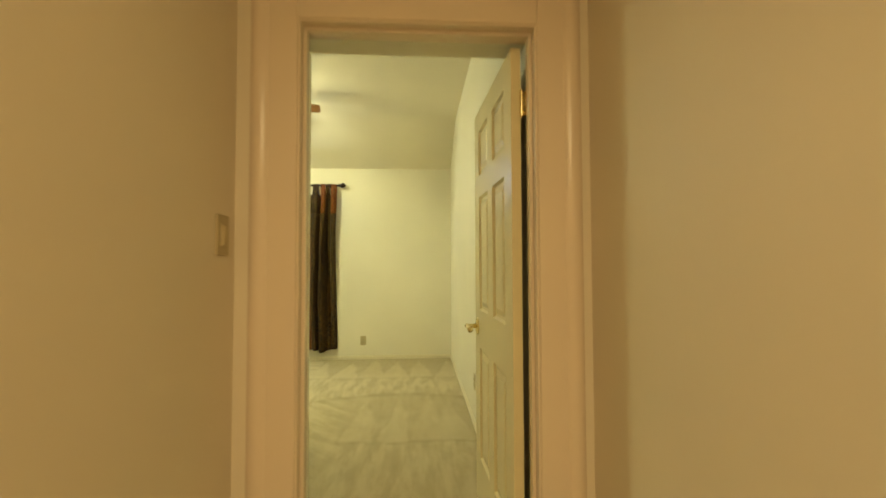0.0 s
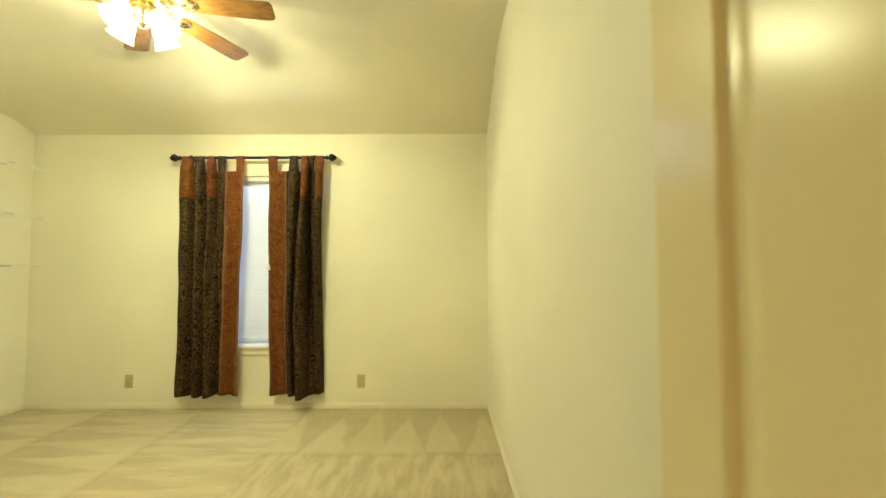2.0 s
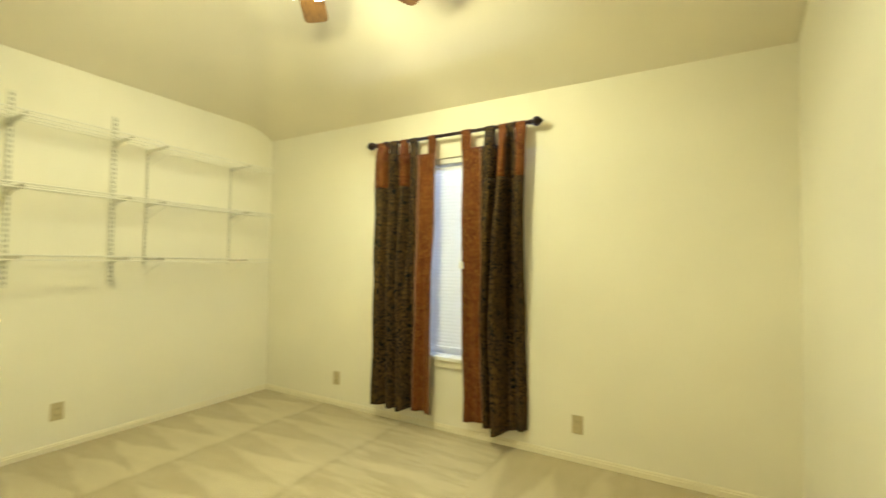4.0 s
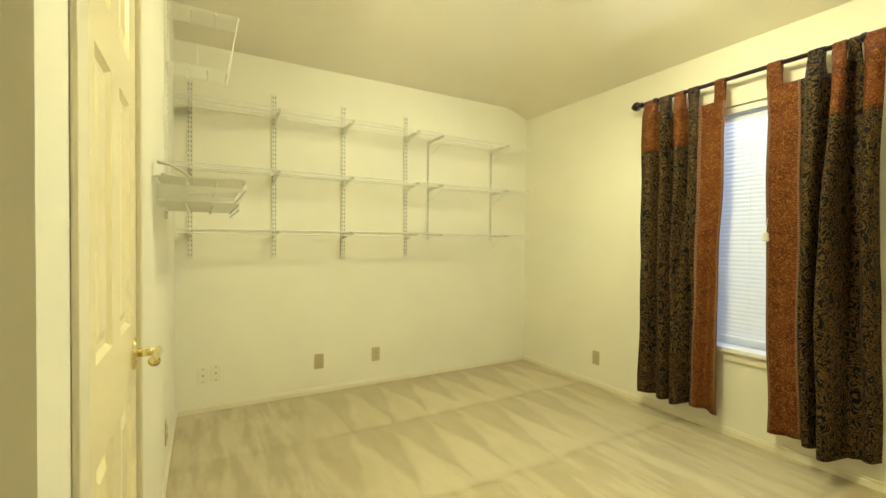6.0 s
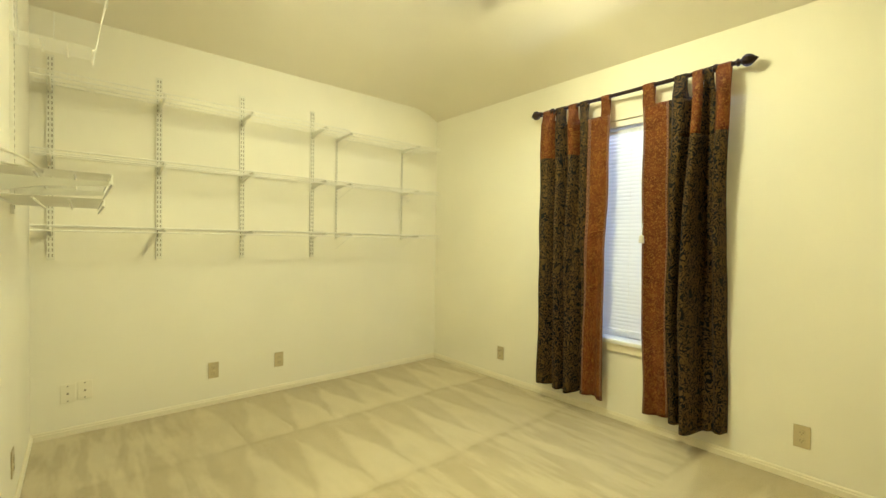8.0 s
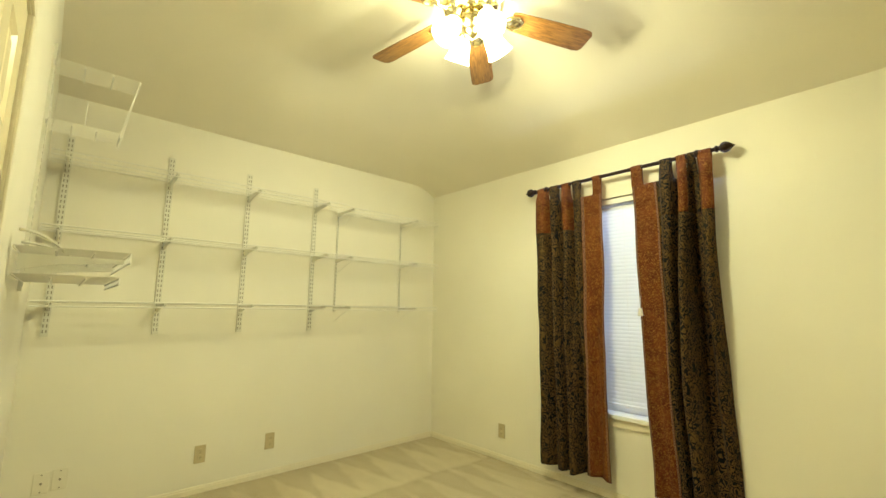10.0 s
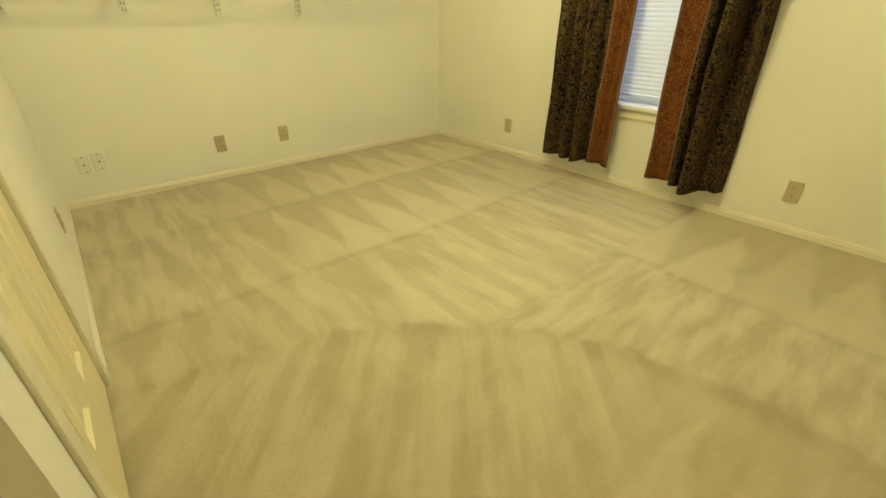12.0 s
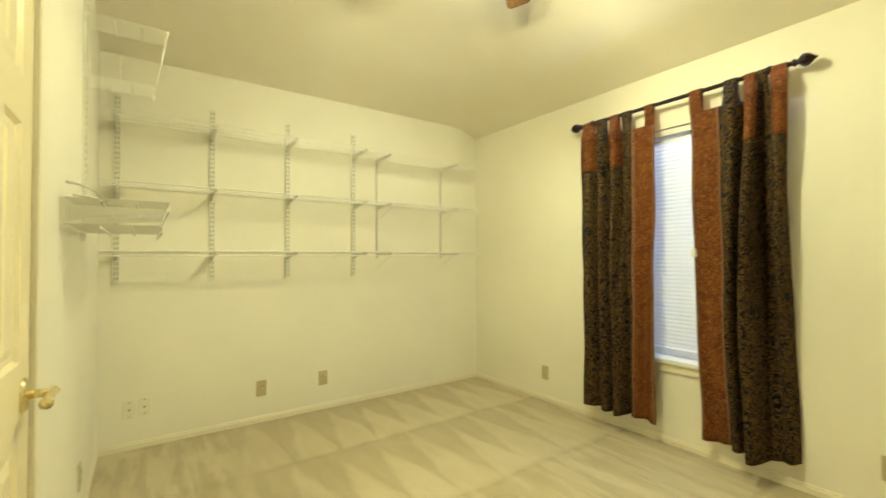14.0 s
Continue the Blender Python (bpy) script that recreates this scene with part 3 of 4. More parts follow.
box(bm, WX0 - 0.04, WX1 + 0.04, YN - 0.035, YN + 0.002, WZ0 - 0.028, WZ0 + 0.001, 0.006)
box(bm, WX0 + 0.001, WX1 - 0.001, YN, YN + 0.085, WZ0 - 0.02, WZ0 + 0.0015)
part("window_sill", bm, VINYL, win, "white sill board")
bm = bmesh.new()
box(bm, WX0 - 0.03, WX1 + 0.03, YN - 0.016, YN, WZ0 - 0.085, WZ0 - 0.028, 0.005)
part("apron", bm, TRIM, win, "cream board under the sill")

# ---- blinds ----
blind = thing("window_blind", pose((WX0 + WX1) / 2, YN + 0.045, WZ0), "white horizontal slat blind, lowered and half tilted", "blind")
bw = (WX1 - WX0) / 2 - 0.008
bm = bmesh.new()
box(bm, -bw, bw, -0.025, 0.025, WZ1 - WZ0 - 0.042, WZ1 - WZ0 - 0.002, 0.003)
part("head_rail", bm, VINYL, blind)
bm = bmesh.new()
box(bm, -bw, bw, -0.014, 0.014, 0.046, 0.064, 0.006)
part("bottom_rail", bm, SLAT, blind)
bm = bmesh.new()
prof = [(-0.0165, -0.0012), (-0.0085, 0.0012), (0.0, 0.0020), (0.0085, 0.0012), (0.0165, -0.0012)]
rows_ = []
for off in (0.0, -0.0009):
    rows_.append([[bm.verts.new((x, a, b + off)) for a, b in prof] for x in (-bw, bw)])
for k in range(4):
    for r_ in rows_:
        bm.faces.new((r_[0][k], r_[0][k + 1], r_[1][k + 1], r_[1][k]))
for k in (0, 4):
    bm.faces.new((rows_[0][0][k], rows_[0][1][k], rows_[1][1][k], rows_[1][0][k]))
bmesh.ops.recalc_face_normals(bm, faces=bm.faces)
first = part("slat", bm, SLAT, blind)
PITCH = 0.0260
first.matrix_basis = pose(0, 0, 0.082, 63)
count = int((WZ1 - WZ0 - 0.14) / PITCH)
for i in range(1, count + 1):
    s = new("slat", first.data)
    s.parent = blind
    s.matrix_basis = pose(0, 0, 0.082 + i * PITCH, 63 + random.uniform(-0.6, 0.6), 0, 0)
for x in (-0.30, 0.0, 0.30):
    for y in (-0.02, 0.02):
        bm = bmesh.new()
        rod(bm, (x, y, 0.02), (x, y, WZ1 - WZ0 - 0.03), 0.0009, None, 5)
        part("ladder_cord", bm, VINYL, blind)
bm = bmesh.new()
rod(bm, (0.140, -0.150, 0.70), (0.140, -0.03, WZ1 - WZ0 - 0.03), 0.0012, None, 6)
cord = part("pull_cord", bm, VINYL, blind)
bm = bmesh.new()
lathe(bm, ((0.005, 0.046), (0.013, 0.040), (0.017, 0.0), (0.014, -0.006)), Matrix.Translation((0.140, -0.150, 0.668)), 14)
part("tassel", bm, WHITEP, cord, "white plastic tassel")

# ---- outside ----
bm = bmesh.new()
box(bm, -400, 400, YN + 0.4, 800, -0.5, -0.35)
structure("ground", bm, GRASS, "lawn outside the window")

# ---- curtain rod ----
YROD, ZROD = YN - 0.085, 2.205
rodt = thing("curtain_rod", pose(-1.3815, YROD, ZROD), "dark bronze curtain rod with pointed leaf finials", "curtain rod")
bm = bmesh.new()
rod(bm, (-0.652, 0, 0), (0.652, 0, 0), 0.0125, None, 18)
part("pole", bm, BRONZE, rodt, "", True)
for s in (-1, 1):
    bm = bmesh.new()
    m = Matrix.Translation((s * 0.652, 0, 0)) @ Matrix.Rotation(radians(90 * s), 4, "Y")
    lathe(bm, ((0.016, -0.01), (0.021, -0.005), (0.021, 0.002), (0.013, 0.008), (0.014, 0.014), (0.027, 0.024), (0.034, 0.038), (0.033, 0.050), (0.024, 0.066), (0.012, 0.078), (0.004, 0.088), (0.0, 0.094)), m, 10)
    part("finial", bm, BRONZE, rodt, "faceted bronze finial")
    bm = bmesh.new()
    rod(bm, (s * 0.545, 0.085, 0), (s * 0.545, 0.078, 0), 0.028, 0.024, 18)
    rod(bm, (s * 0.545, 0.08, 0), (s * 0.545, 0.0, -0.004), 0.008, None, 12)
    lathe(bm, ((0.0145, -0.014), (0.0215, -0.010), (0.0240, 0.0), (0.0215, 0.010), (0.0145, 0.014)), Matrix.Translation((s * 0.545, 0, 0)) @ Matrix.Rotation(radians(90), 4, "Y"), 18)
    part("bracket", bm, BRONZE, rodt)


# ---- curtains ----
def smooth_between(knots, u):
    """Glides through (place, value) pairs, round at the low values and pinched at the high ones."""
    for (a, p), (b, q) in zip(knots, knots[1:]):
        if u <= b:
            f = max(0.0, (u - a) / (b - a))
            f = f ** 1.7 if q > p else 1 - (1 - f) ** 1.7
            f = f * f * (3 - 2 * f)
            return p + (q - p) * f
    return knots[-1][1]


def curtain(outer, inner, upper, lower, strips, border, label, seed):
    """A tab-top panel. outer and inner: x of its edges at top, middle and hem; u runs from 0 (outer) to 1 (inner).
    upper and lower: how far the folds stand off the rod's line, at the top and at the hem."""
    c = thing("curtain", pose(0, YROD, 0), label, "curtain", "curtain pair")
    rnd = random.Random(seed)
    ph = [rnd.uniform(0, 6.28) for _ in range(6)]
    ztop, zhem, zs = 2.085, 0.138, 1.845

    def edge(three, f):
        a, b, d = three
        return a + (b - a) * min(1, 2 * f) + (d - b) * max(0, 2 * f - 1)

    def at(u, z):
        f = min(1.0, max(0.0, (ztop - z) / (ztop - zhem)))
        x = edge(outer, f) * (1 - u) + edge(inner, f) * u
        g = f * f * (3 - 2 * f) * 0.6 + f * 0.4
        deep = 1.25 + 1.15 * math.sin(math.pi * min(1.0, f * 1.12)) ** 1.5
        y = (smooth_between(upper, u) * (1 - g) + smooth_between(lower, u) * g) * deep
        y = min(y, 0.072)
        y += 0.006 * math.sin(2 * math.pi * u * 5.3 + 3.0 * f + ph[0]) * (0.3 + 0.7 * f)
        y += 0.004 * math.sin(9.0 * f + 7.0 * u + ph[1]) + 0.003 * math.sin(23.0 * f + 5.0 * u + ph[2])
        x += 0.006 * math.sin(6.0 * f + 4.0 * u + ph[3]) * f + 0.003 * math.sin(15.0 * f + ph[4])
        hem = 0.006 * math.sin(2 * math.pi * u * 1.6 + ph[5])
        return Vector((x, y, z + hem * f ** 6))

    def cloth(bm, u0, u1, z0, z1, nu, nz, lift=0.0, thick=0.003):
        grid = []
        for side in (-thick / 2 - lift, thick / 2 - lift):
            g = []
            for j in range(nz + 1):
                z = z0 + (z1 - z0) * j / nz
                g.append([bm.verts.new(at(u0 + (u1 - u0) * i / nu, z) + Vector((0, side, 0))) for i in range(nu + 1)])
            grid.append(g)
        for g, flip in zip(grid, (False, True)):
            for j in range(nz):
                for i in range(nu):
                    q = (g[j][i], g[j][i + 1], g[j + 1][i + 1], g[j + 1][i])
                    bm.faces.new(tuple(reversed(q)) if flip else q)
        a, b = grid
        for j in range(nz):
            bm.faces.new((a[j][0], a[j + 1][0], b[j + 1][0], b[j][0]))
            bm.faces.new((a[j][nu], b[j][nu], b[j + 1][nu], a[j + 1][nu]))
        for i in range(nu):
            bm.faces.new((a[0][i], b[0][i], b[0][i + 1], a[0][i + 1]))
            bm.faces.new((a[nz][i], a[nz][i + 1], b[nz][i + 1], b[nz][i]))
        bmesh.ops.recalc_face_normals(bm, faces=bm.faces)
        return bm

    edges = [0.0] + [(p[1] + q[0]) / 2 for p, q in zip(strips, strips[1:])] + [border]
    bm = bmesh.new()
    cloth(bm, 0.0, border, zhem, zs, 90, 60)
    for k in (1, 3):
        cloth(bm, edges[k], edges[k + 1], zs, ztop, 20, 8)
    part("brocade_cloth", bm, BROCADE, c, "dark green and bronze scrolled brocade", True)
    for k in (0, 2):
        part("rust_stripe", cloth(bmesh.new(), edges[k], edges[k + 1], zs, ztop, 18, 8, 0.001), RUST, c, "rust-red flecked cloth", True)
    part("rust_border", cloth(bmesh.new(), border, 1.0, zhem, ztop, 30, 60), RUST, c, "rust-red flecked cloth border", True)
    for u0, u1 in ((border + 0.004, border + 0.028), (0.972, 0.997)):
        part("braid", cloth(bmesh.new(), u0, u1, zhem + 0.004, ztop - 0.003, 3, 60, 0.0035, 0.002), BRAID, c, "stitched braid along the border", True)
    # tabs loop over the rod, each growing out of its own fold
    tabs = [(u0, u1, RUST if k % 2 == 0 else BROCADE) for k, (u0, u1) in enumerate(strips)]
    tabs.append((strips[-1][1] + (1 - strips[-1][1]) * 0.60, 0.998, RUST))
    for u0, u1, mt in tabs:
        zb = ztop - 0.006
        rise = (0.0, 0.15, 0.3, 0.5, 0.72, 0.92)
        um = (u0 + u1) / 2
        loop = [(zb + (ZROD - 0.008 - zb) * f, f * f * (3 - 2 * f), -0.0165, -1) for f in rise]
        for k in range(9):
            a_ = math.pi * (1 - k / 8)
            loop.append((ZROD + 0.0165 * math.sin(a_), 1.0, 0.0165 * math.cos(a_), 0))
        loop += [(zb + (ZROD - 0.008 - zb) * f, f * f * (3 - 2 * f), 0.0165, 1) for f in reversed(rise)]
        bm = bmesh.new()
        rows_t = []
        for z, f, yr, s in loop:
            line = []
            flare = 0.12 * (1 - f) ** 4
            for i in range(9):
                u = um + (u0 + (u1 - u0) * i / 8 - um) * (1 - 0.10 * f + flare)
                u = min(1.0, max(0.0, u))
                p = at(u, ztop)
                line.append(bm.verts.new((p.x, (p.y + s * 0.0035) * (1 - f) + yr * f, z)))
            rows_t.append(line)
        for p, q in zip(rows_t, rows_t[1:]):
            for i in range(8):
                bm.faces.new((p[i], p[i + 1], q[i + 1], q[i]))
        bm.normal_update()
        bmesh.ops.solidify(bm, geom=list(bm.faces), thickness=0.0015)
        bmesh.ops.recalc_face_normals(bm, faces=bm.faces)
        part("tab", bm, mt, c)
    return c


curtain((-2.004, -1.964, -1.988), (-1.459, -1.472, -1.478),
        [(0, -0.028), (0.10, -0.034), (0.20, 0.012), (0.285, -0.034), (0.385, 0.020), (0.475, -0.036), (0.56, 0.026), (0.645, -0.030), (0.735, 0.0), (1, 0.0)],
        [(0, -0.045), (0.08, -0.066), (0.22, -0.005), (0.33, -0.060), (0.43, 0.018), (0.52, -0.072), (0.63, 0.030), (0.71, -0.020), (0.84, 0.012), (1, -0.012)],
        [(0.0, 0.185), (0.21, 0.36), (0.41, 0.54), (0.58, 0.705)], 0.71,
        "dark brocade tab-top curtain with a rust border, drawn aside", 3)
curtain((-0.757, -0.778, -0.750), (-1.245, -1.225, -1.213),
        [(0, -0.020), (0.085, -0.036), (0.18, 0.018), (0.24, 0.030), (0.345, -0.040), (0.435, 0.026), (0.54, -0.034), (0.65, 0.004), (1, 0.0)],
        [(0, 0.058), (0.07, 0.004), (0.15, 0.030), (0.23, 0.020), (0.36, -0.112), (0.47, 0.005), (0.56, -0.050), (0.67, 0.006), (0.82, 0.016), (1, 0.0)],
        [(0.0, 0.165), (0.19, 0.282), (0.29, 0.41), (0.465, 0.615)], 0.672,
        "dark brocade tab-top curtain with a rust border and a deep fold", 8)


# ---- wire shelving on the west wall ----
SLOT = {}


def standard(name, parent, m, z0, z1, width, double):
    """A slotted upright; m places it on its wall, which it leaves along -y."""
    bm = bmesh.new()
    d = 0.014
    box(bm, -width / 2, -width / 2 + 0.003, -d, 0, z0, z1, 0, m)
    box(bm, width / 2 - 0.003, width / 2, -d, 0, z0, z1, 0, m)
    box(bm, -width / 2 + 0.003, width / 2 - 0.003, -d, -d + 0.003, z0, z1, 0, m)
    up = part(name, bm, TRACK, parent, "white slotted upright")
    z = z0 + 0.02
    while z < z1 - 0.03:
        for x in ((-width * 0.22, width * 0.22) if double else (0.0,)):
            if "slot" not in SLOT:
                SLOT["slot"] = part("slot", box(bmesh.new(), -0.0028, 0.0028, -0.0006, 0.0006, 0, 0.018), DARKS, up).data
                piece = up.children[0]
            else:
                piece = new("slot", SLOT["slot"])
                piece.parent = up
            piece.matrix_basis = m @ Matrix.Translation((x, -d, z))
        z += 0.032
    return up


def wire_deck(parent, m, length, depth, lip=0.028, gap=0.03, thin=0.0006):
    """A ventilated wire shelf in the xy plane of m: x along the wall, -y outwards."""
    for y, z, r in ((-0.012, 0, 0.0032), (-depth * 0.36, -0.004, 0.0036), (-depth * 0.68, -0.004, 0.0036), (-depth, 0, 0.0042), (-depth, -lip, 0.0042)):
        part("long_wire", rod(bmesh.new(), m @ Vector((0, y, z)), m @ Vector((length, y, z)), r, None, 6), WIRE, parent, "white coated wire")
    n = int(length / gap)
    vs, fs = [], []
    for i in range(n + 1):
        x = length * i / n
        for a, b in (((x, -0.012, 0.003), (x, -depth, 0.003)), ((x, -depth, 0.003), (x, -depth, -lip))):
            p = [Vector(a), Vector(b)]
            o = len(vs)
            side = (Vector((thin, 0, thin)), Vector((-thin, 0, thin)), Vector((0, 0, -thin))) if a[2] == b[2] else (Vector((thin, thin, 0)), Vector((-thin, thin, 0)), Vector((0, -thin, 0)))
            for q in p:
                vs += [m @ (q + s) for s in side]
            fs += [(o, o + 1, o + 4, o + 3), (o + 1, o + 2, o + 5, o + 4), (o + 2, o, o + 3, o + 5)]
    me = bpy.data.meshes.new("wire_infill")
    me.from_pydata([tuple(v) for v in vs], [], fs)
    me.materials.append(WIRE)
    ob = new("wire_infill", me)
    ob.parent = parent
    tagged(ob, "fine white cross wiring", kind="stuff")


def bracket(parent, m, depth, drop):
    """A pressed steel arm that leaves the wall along -y of m."""
    bm = bmesh.new()
    pts2 = [(0, 0.004), (-depth, 0.004), (-depth - 0.006, -0.004), (-depth, -0.012), (-depth * 0.35, -drop * 0.55), (-0.012, -drop), (0, -drop)]
    a = [bm.verts.new(m @ Vector((-0.006, y, z))) for y, z in pts2]
    b = [bm.verts.new(m @ Vector((0.006, y, z))) for y, z in pts2]
    bm.faces.new(a), bm.faces.new(list(reversed(b)))
    for i in range(len(pts2)):
        k = (i + 1) % len(pts2)
        bm.faces.new((a[i], b[i], b[k], a[k]))
    bmesh.ops.recalc_face_normals(bm, faces=bm.faces)
    part("bracket", bm, TRACK, parent, "white steel shelf bracket")


def strut(parent, a, b):
    bm = bmesh.new()
    rod(bm, a, b, 0.0019, None, 8)
    part("support_rod", bm, WIRE, parent)


WEST = Matrix.Rotation(radians(90), 4, "Z")      # x runs north, -y into the room
DEEP = 0.29
unit = thing("wire_shelving", pose(XW, YS, 0), "white wire shelves on slotted wall uprights, empty", "shelving", "wire shelving")
for y in (2.43, 2.965, 3.485, 4.03):
    standard("upright", unit, WEST @ Matrix.Translation((y - YS, 0, 0)), 1.065, 2.27, 0.036, True)
for z in (1.266, 1.678, 2.098):
    wire_deck(unit, WEST @ Matrix.Translation((0.02, 0, z)), 1.86, DEEP)
    for y in (2.43, 2.965, 3.485, 4.03):
        bracket(unit, WEST @ Matrix.Translation((y - YS, -0.014, z - 0.006)), DEEP - 0.02, 0.050)
unit2 = thing("wire_shelving", pose(XW, 4.22, 0), "white wire shelves on two slim wall uprights, empty", "shelving", "wire shelving")
for y in (4.25, 4.935):
    standard("upright", unit2, WEST @ Matrix.Translation((y - 4.22, 0, 0)), 1.215, 2.10, 0.014, False)
for z in (1.264, 1.676, 2.085):
    wire_deck(unit2, WEST @ Matrix.Translation((0.0, 0, z)), 0.96, DEEP)
    for y in (4.25, 4.935):
        bracket(unit2, WEST @ Matrix.Translation((y - 4.22, -0.014, z - 0.006)), DEEP - 0.02, 0.03)
        strut(unit2, WEST @ Vector((y - 4.22, -0.012, z - 0.13)), WEST @ Vector((y - 4.22 + 0.11, -0.10, z - 0.008)))

# shelves on the closet wall beside the corner
SOUTH = Matrix.Rotation(radians(180), 4, "Z")    # x runs west, -y into the room
unit3 = thing("wire_shelving", pose(-1.93, YS, 0), "short white wire shelves stacked on the closet wall", "shelving", "wire shelving")
for x in (0.60,):
    standard("upright", unit3, SOUTH @ Matrix.Translation((x, 0, 0)), 1.30, 2.42, 0.026, True)
wire_deck(unit3, SOUTH @ Matrix.Translation((0.52, 0, 2.32)), 0.17, 0.322, 0.012, 0.014, 0.001)
wire_deck(unit3, SOUTH @ Matrix.Translation((0.52, 0, 2.04)), 0.17, 0.270, 0.012, 0.014, 0.001)
for y, top, z0, z1 in ((-0.020, -0.010, 2.04, 2.32), (-0.140, -0.140, 2.04, 2.16), (-0.268, -0.320, 1.965, 2.32)):
    strut(unit3, SOUTH @ Vector((0.525, y, z0)), SOUTH @ Vector((0.525, top, z1)))
for y, top in ((-0.020, -0.010), (-0.268, -0.320)):
    strut(unit3, SOUTH @ Vector((0.69, y, 2.04)), SOUTH @ Vector((0.69, top, 2.32)))
wire_deck(unit3, SOUTH @ Matrix.Translation((0.00, 0, 1.338)), 0.65, 0.29, 0.02, 0.012, 0.0014)
wire_deck(unit3, SOUTH @ Matrix.Translation((-0.06, 0, 1.422)), 0.75, 0.31, 0.03, 0.012, 0.0014)
for x in (0.14, 0.60):
    bracket(unit3, SOUTH @ Matrix.Translation((x, -0.012, 1.414)), 0.30, 0.05)
# pressed end brackets that stand on the upper of the two decks
for x0, x1, reach, high in ((-0.02, 0.02, 0.115, 0.062), (0.16, 0.19, 0.135, 0.040), (0.27, 0.30, 0.150, 0.036)):
    bm = bmesh.new()
    rows_b = []
    for i in range(13):
        f = i / 12
        y, z = -0.016 - reach * f, 1.424 + high * math.cos(f * math.pi / 2) ** 0.8
        rows_b.append([bm.verts.new(SOUTH @ Vector(q)) for q in ((x0, y, z), (x1, y, z), (x1, y, z - 0.007), (x0, y, z - 0.007))])
    for a, b in zip(rows_b, rows_b[1:]):
        for k in range(4):
            bm.faces.new((a[k], a[(k + 1) % 4], b[(k + 1) % 4], b[k]))
    bm.faces.new(rows_b[0]), bm.faces.new(list(reversed(rows_b[-1])))
    bmesh.ops.recalc_face_normals(bm, faces=bm.faces)
    part("end_bracket", bm, TRACK, unit3, "curved white steel end bracket", True)


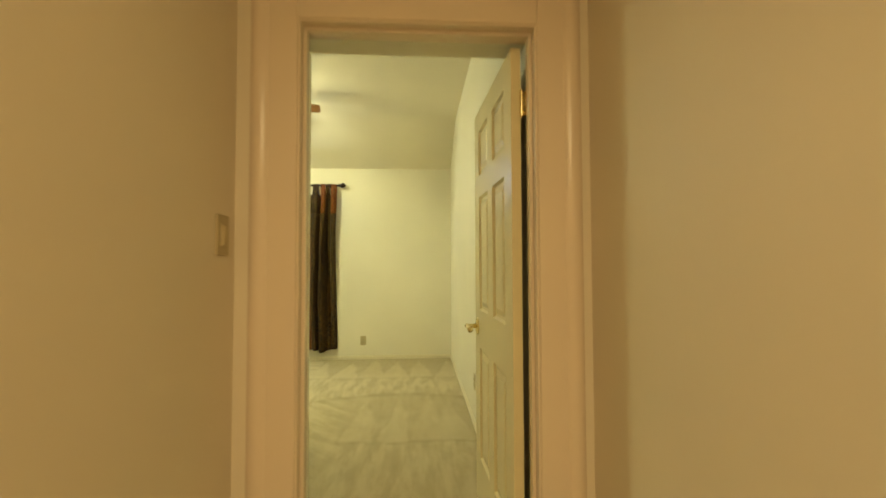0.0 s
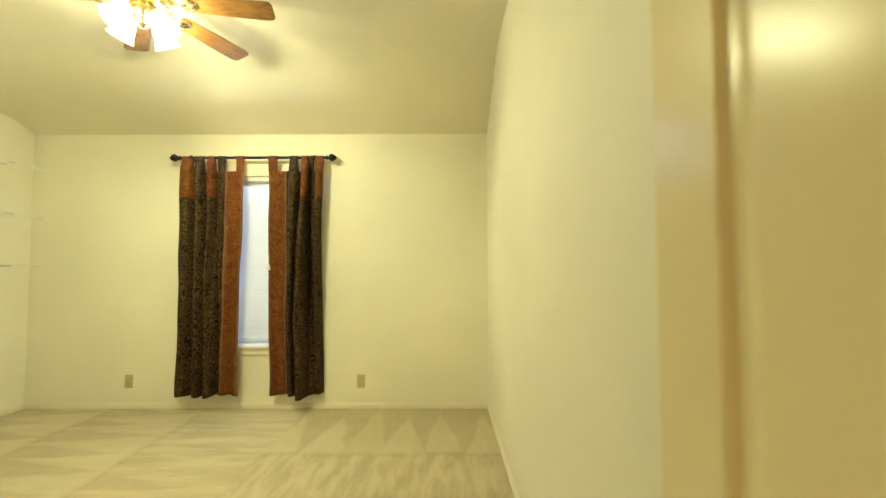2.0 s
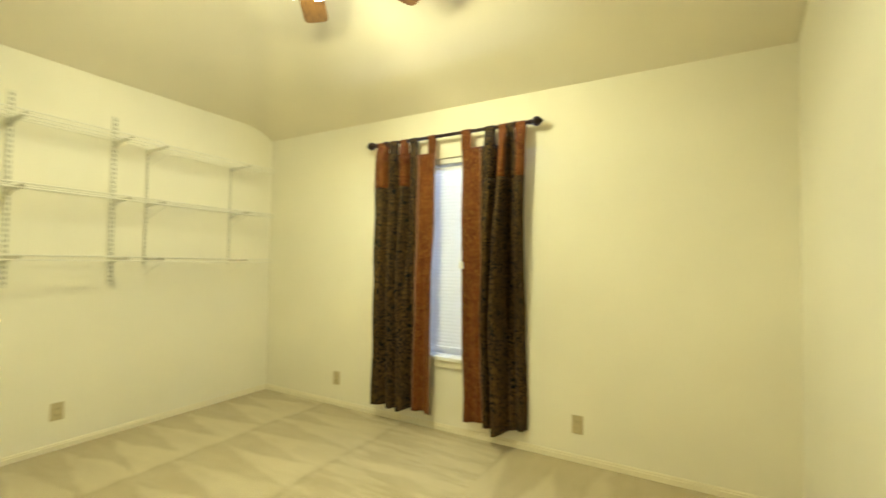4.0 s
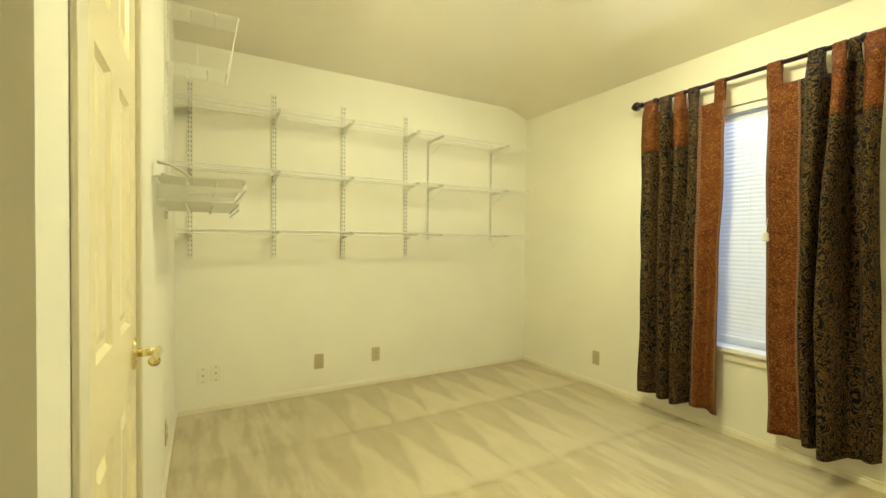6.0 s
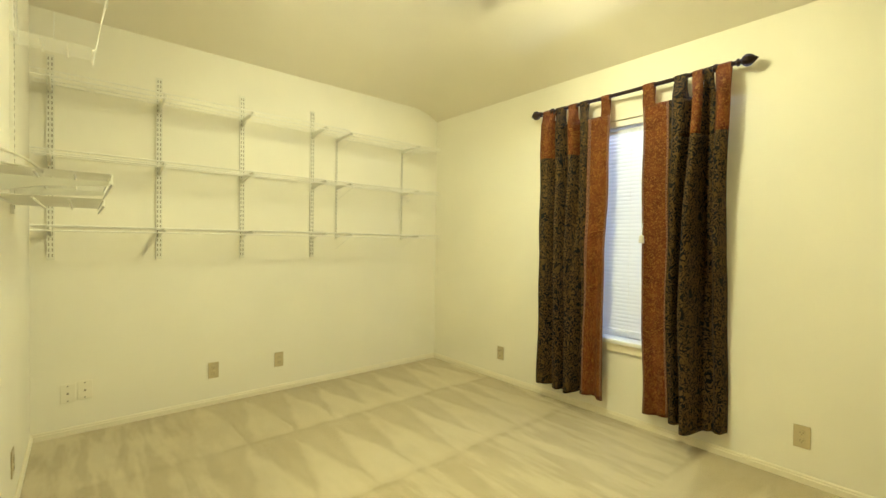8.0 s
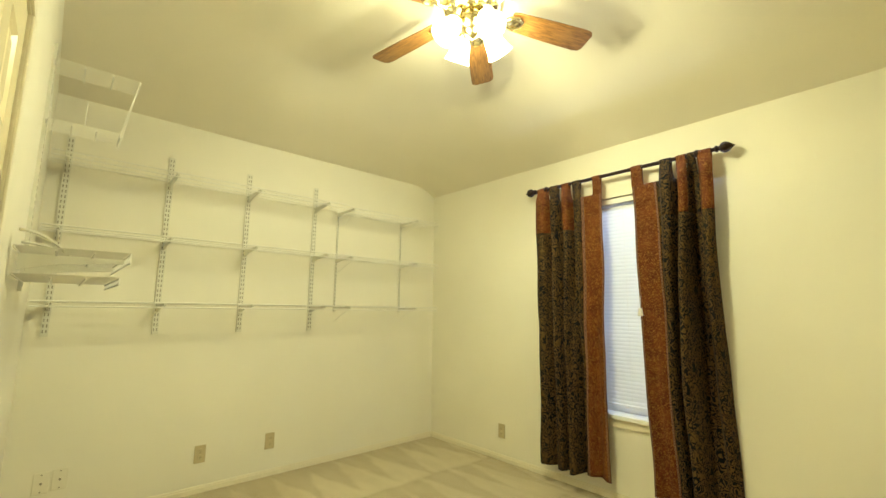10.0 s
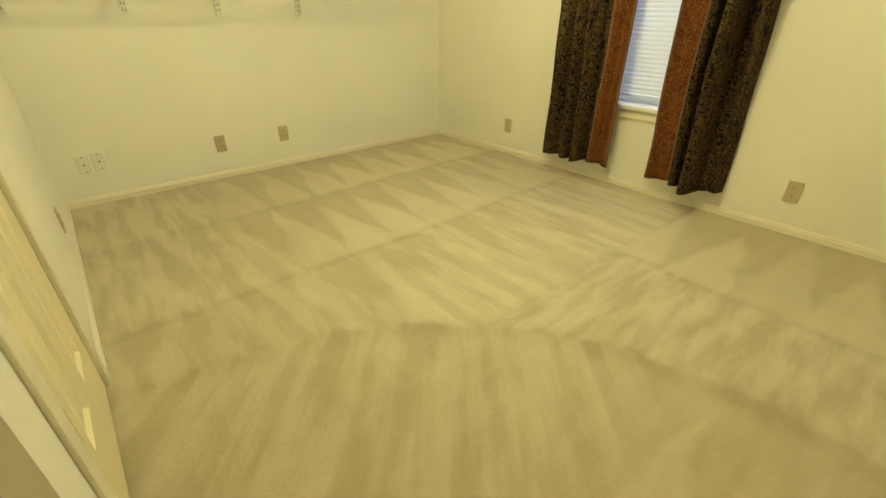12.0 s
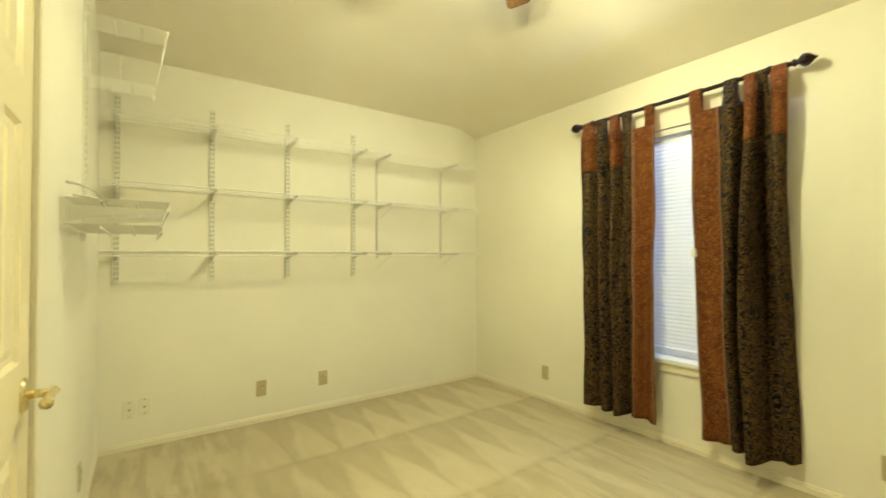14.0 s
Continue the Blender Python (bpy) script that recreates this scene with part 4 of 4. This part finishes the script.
# ---- ceiling fan ----
FX, FY, FZ = -1.33, 3.834, 2.69
fan = thing("ceiling_fan", pose(FX, FY, FZ), "brass ceiling fan with wooden blades and four lit frosted shades", "ceiling fan")
bm = bmesh.new()
lathe(bm, ((0.075, 0.14), (0.085, 0.125), (0.085, 0.10), (0.12, 0.085), (0.145, 0.06), (0.15, 0.02), (0.14, -0.01), (0.10, -0.03), (0.06, -0.038)), None, 36)
part("motor_housing", bm, BRASS, fan, "polished brass motor housing", True)
for k in range(6):
    a = radians(8.8 + 60 * k)
    mk = Matrix.Rotation(a, 4, "Z")
    bm = bmesh.new()
    tilt = Matrix.Rotation(radians(-11), 4, "X")
    outline = [(0.205, -0.048), (0.23, -0.056), (0.45, -0.066), (0.63, -0.070), (0.662, -0.064), (0.676, -0.045), (0.676, 0.045), (0.662, 0.064), (0.63, 0.070), (0.45, 0.066), (0.23, 0.056), (0.205, 0.048)]
    lo_ = [bm.verts.new(tilt @ Vector((x, y, -0.003))) for x, y in outline]
    hi_ = [bm.verts.new(tilt @ Vector((x, y, 0.003))) for x, y in outline]
    bm.faces.new(list(reversed(lo_))), bm.faces.new(hi_)
    for i in range(len(outline)):
        j = (i + 1) % len(outline)
        bm.faces.new((lo_[i], lo_[j], hi_[j], hi_[i]))
    b = part("blade", bm, BLADE, fan, "walnut-stained wooden blade")
    b.matrix_basis = mk
    bm = bmesh.new()
    sweep(bm, [(0.12, 0, -0.012), (0.15, 0.0, -0.020), (0.18, 0, -0.014), (0.21, 0, -0.006)], [0.016, 0.013, 0.014, 0.016], 10)
    for s in (-1, 1):
        sweep(bm, [(0.17, 0, -0.013), (0.20, s * 0.028, -0.010 + s * -0.004), (0.235, s * 0.036, -0.007 - s * 0.006), (0.262, s * 0.020, -0.007 - s * 0.003)], [0.008, 0.010, 0.010, 0.006], 8)
    box(bm, 0.195, 0.275, -0.022, 0.022, -0.009, -0.004, 0.002, Matrix.Rotation(radians(-11), 4, "X"))
    iron = part("blade_iron", bm, BRASS, b, "ornate brass blade arm", True)
bm = bmesh.new()
lathe(bm, ((0.06, -0.036), (0.07, -0.045), (0.072, -0.075), (0.055, -0.095), (0.04, -0.105), (0.045, -0.115), (0.03, -0.135), (0.012, -0.15), (0.0, -0.155)), None, 30)
part("light_kit", bm, BRASS, fan, "brass light fitter", True)
for k in range(4):
    az = radians(76 + 90 * k)
    outw = Vector((math.cos(az), math.sin(az), 0))
    neck = outw * 0.085 + Vector((0, 0, -0.075))
    bm = bmesh.new()
    sweep(bm, [outw * 0.05 + Vector((0, 0, -0.075)), outw * 0.075 + Vector((0, 0, -0.068)), neck], [0.010, 0.010, 0.012], 10)
    way = (outw * 0.54 + Vector((0, 0, -0.80))).normalized()
    ms = Matrix.Translation(neck) @ way.to_track_quat("Z", "Y").to_matrix().to_4x4()
    lathe(bm, ((0.012, -0.004), (0.028, 0.004), (0.030, 0.020), (0.026, 0.024)), ms, 20)
    part("lamp_arm", bm, BRASS, fan, "", True)
    bm = bmesh.new()
    lathe(bm, ((0.027, 0.018), (0.038, 0.035), (0.046, 0.06), (0.050, 0.09), (0.057, 0.115), (0.066, 0.132), (0.064, 0.133), (0.054, 0.113), (0.047, 0.09), (0.043, 0.06), (0.035, 0.036), (0.024, 0.020)), ms, 28)
    shade = part("shade", bm, FROST, fan, "lit frosted tulip glass shade", True)
    bm = bmesh.new()
    lathe(bm, ((0.010, 0.02), (0.012, 0.03), (0.020, 0.047), (0.021, 0.057), (0.012, 0.065), (0.0, 0.068)), ms, 16)
    part("bulb", bm, BULBM, shade, "lit bulb", True)
    lamp = bpy.data.lights.new("bulb_light", "POINT")
    lamp.energy, lamp.color, lamp.shadow_soft_size = BULB, WARM, 0.012
    lo = new("bulb_light", lamp)
    lo.location = Vector((FX, FY, FZ)) + neck + way * 0.084
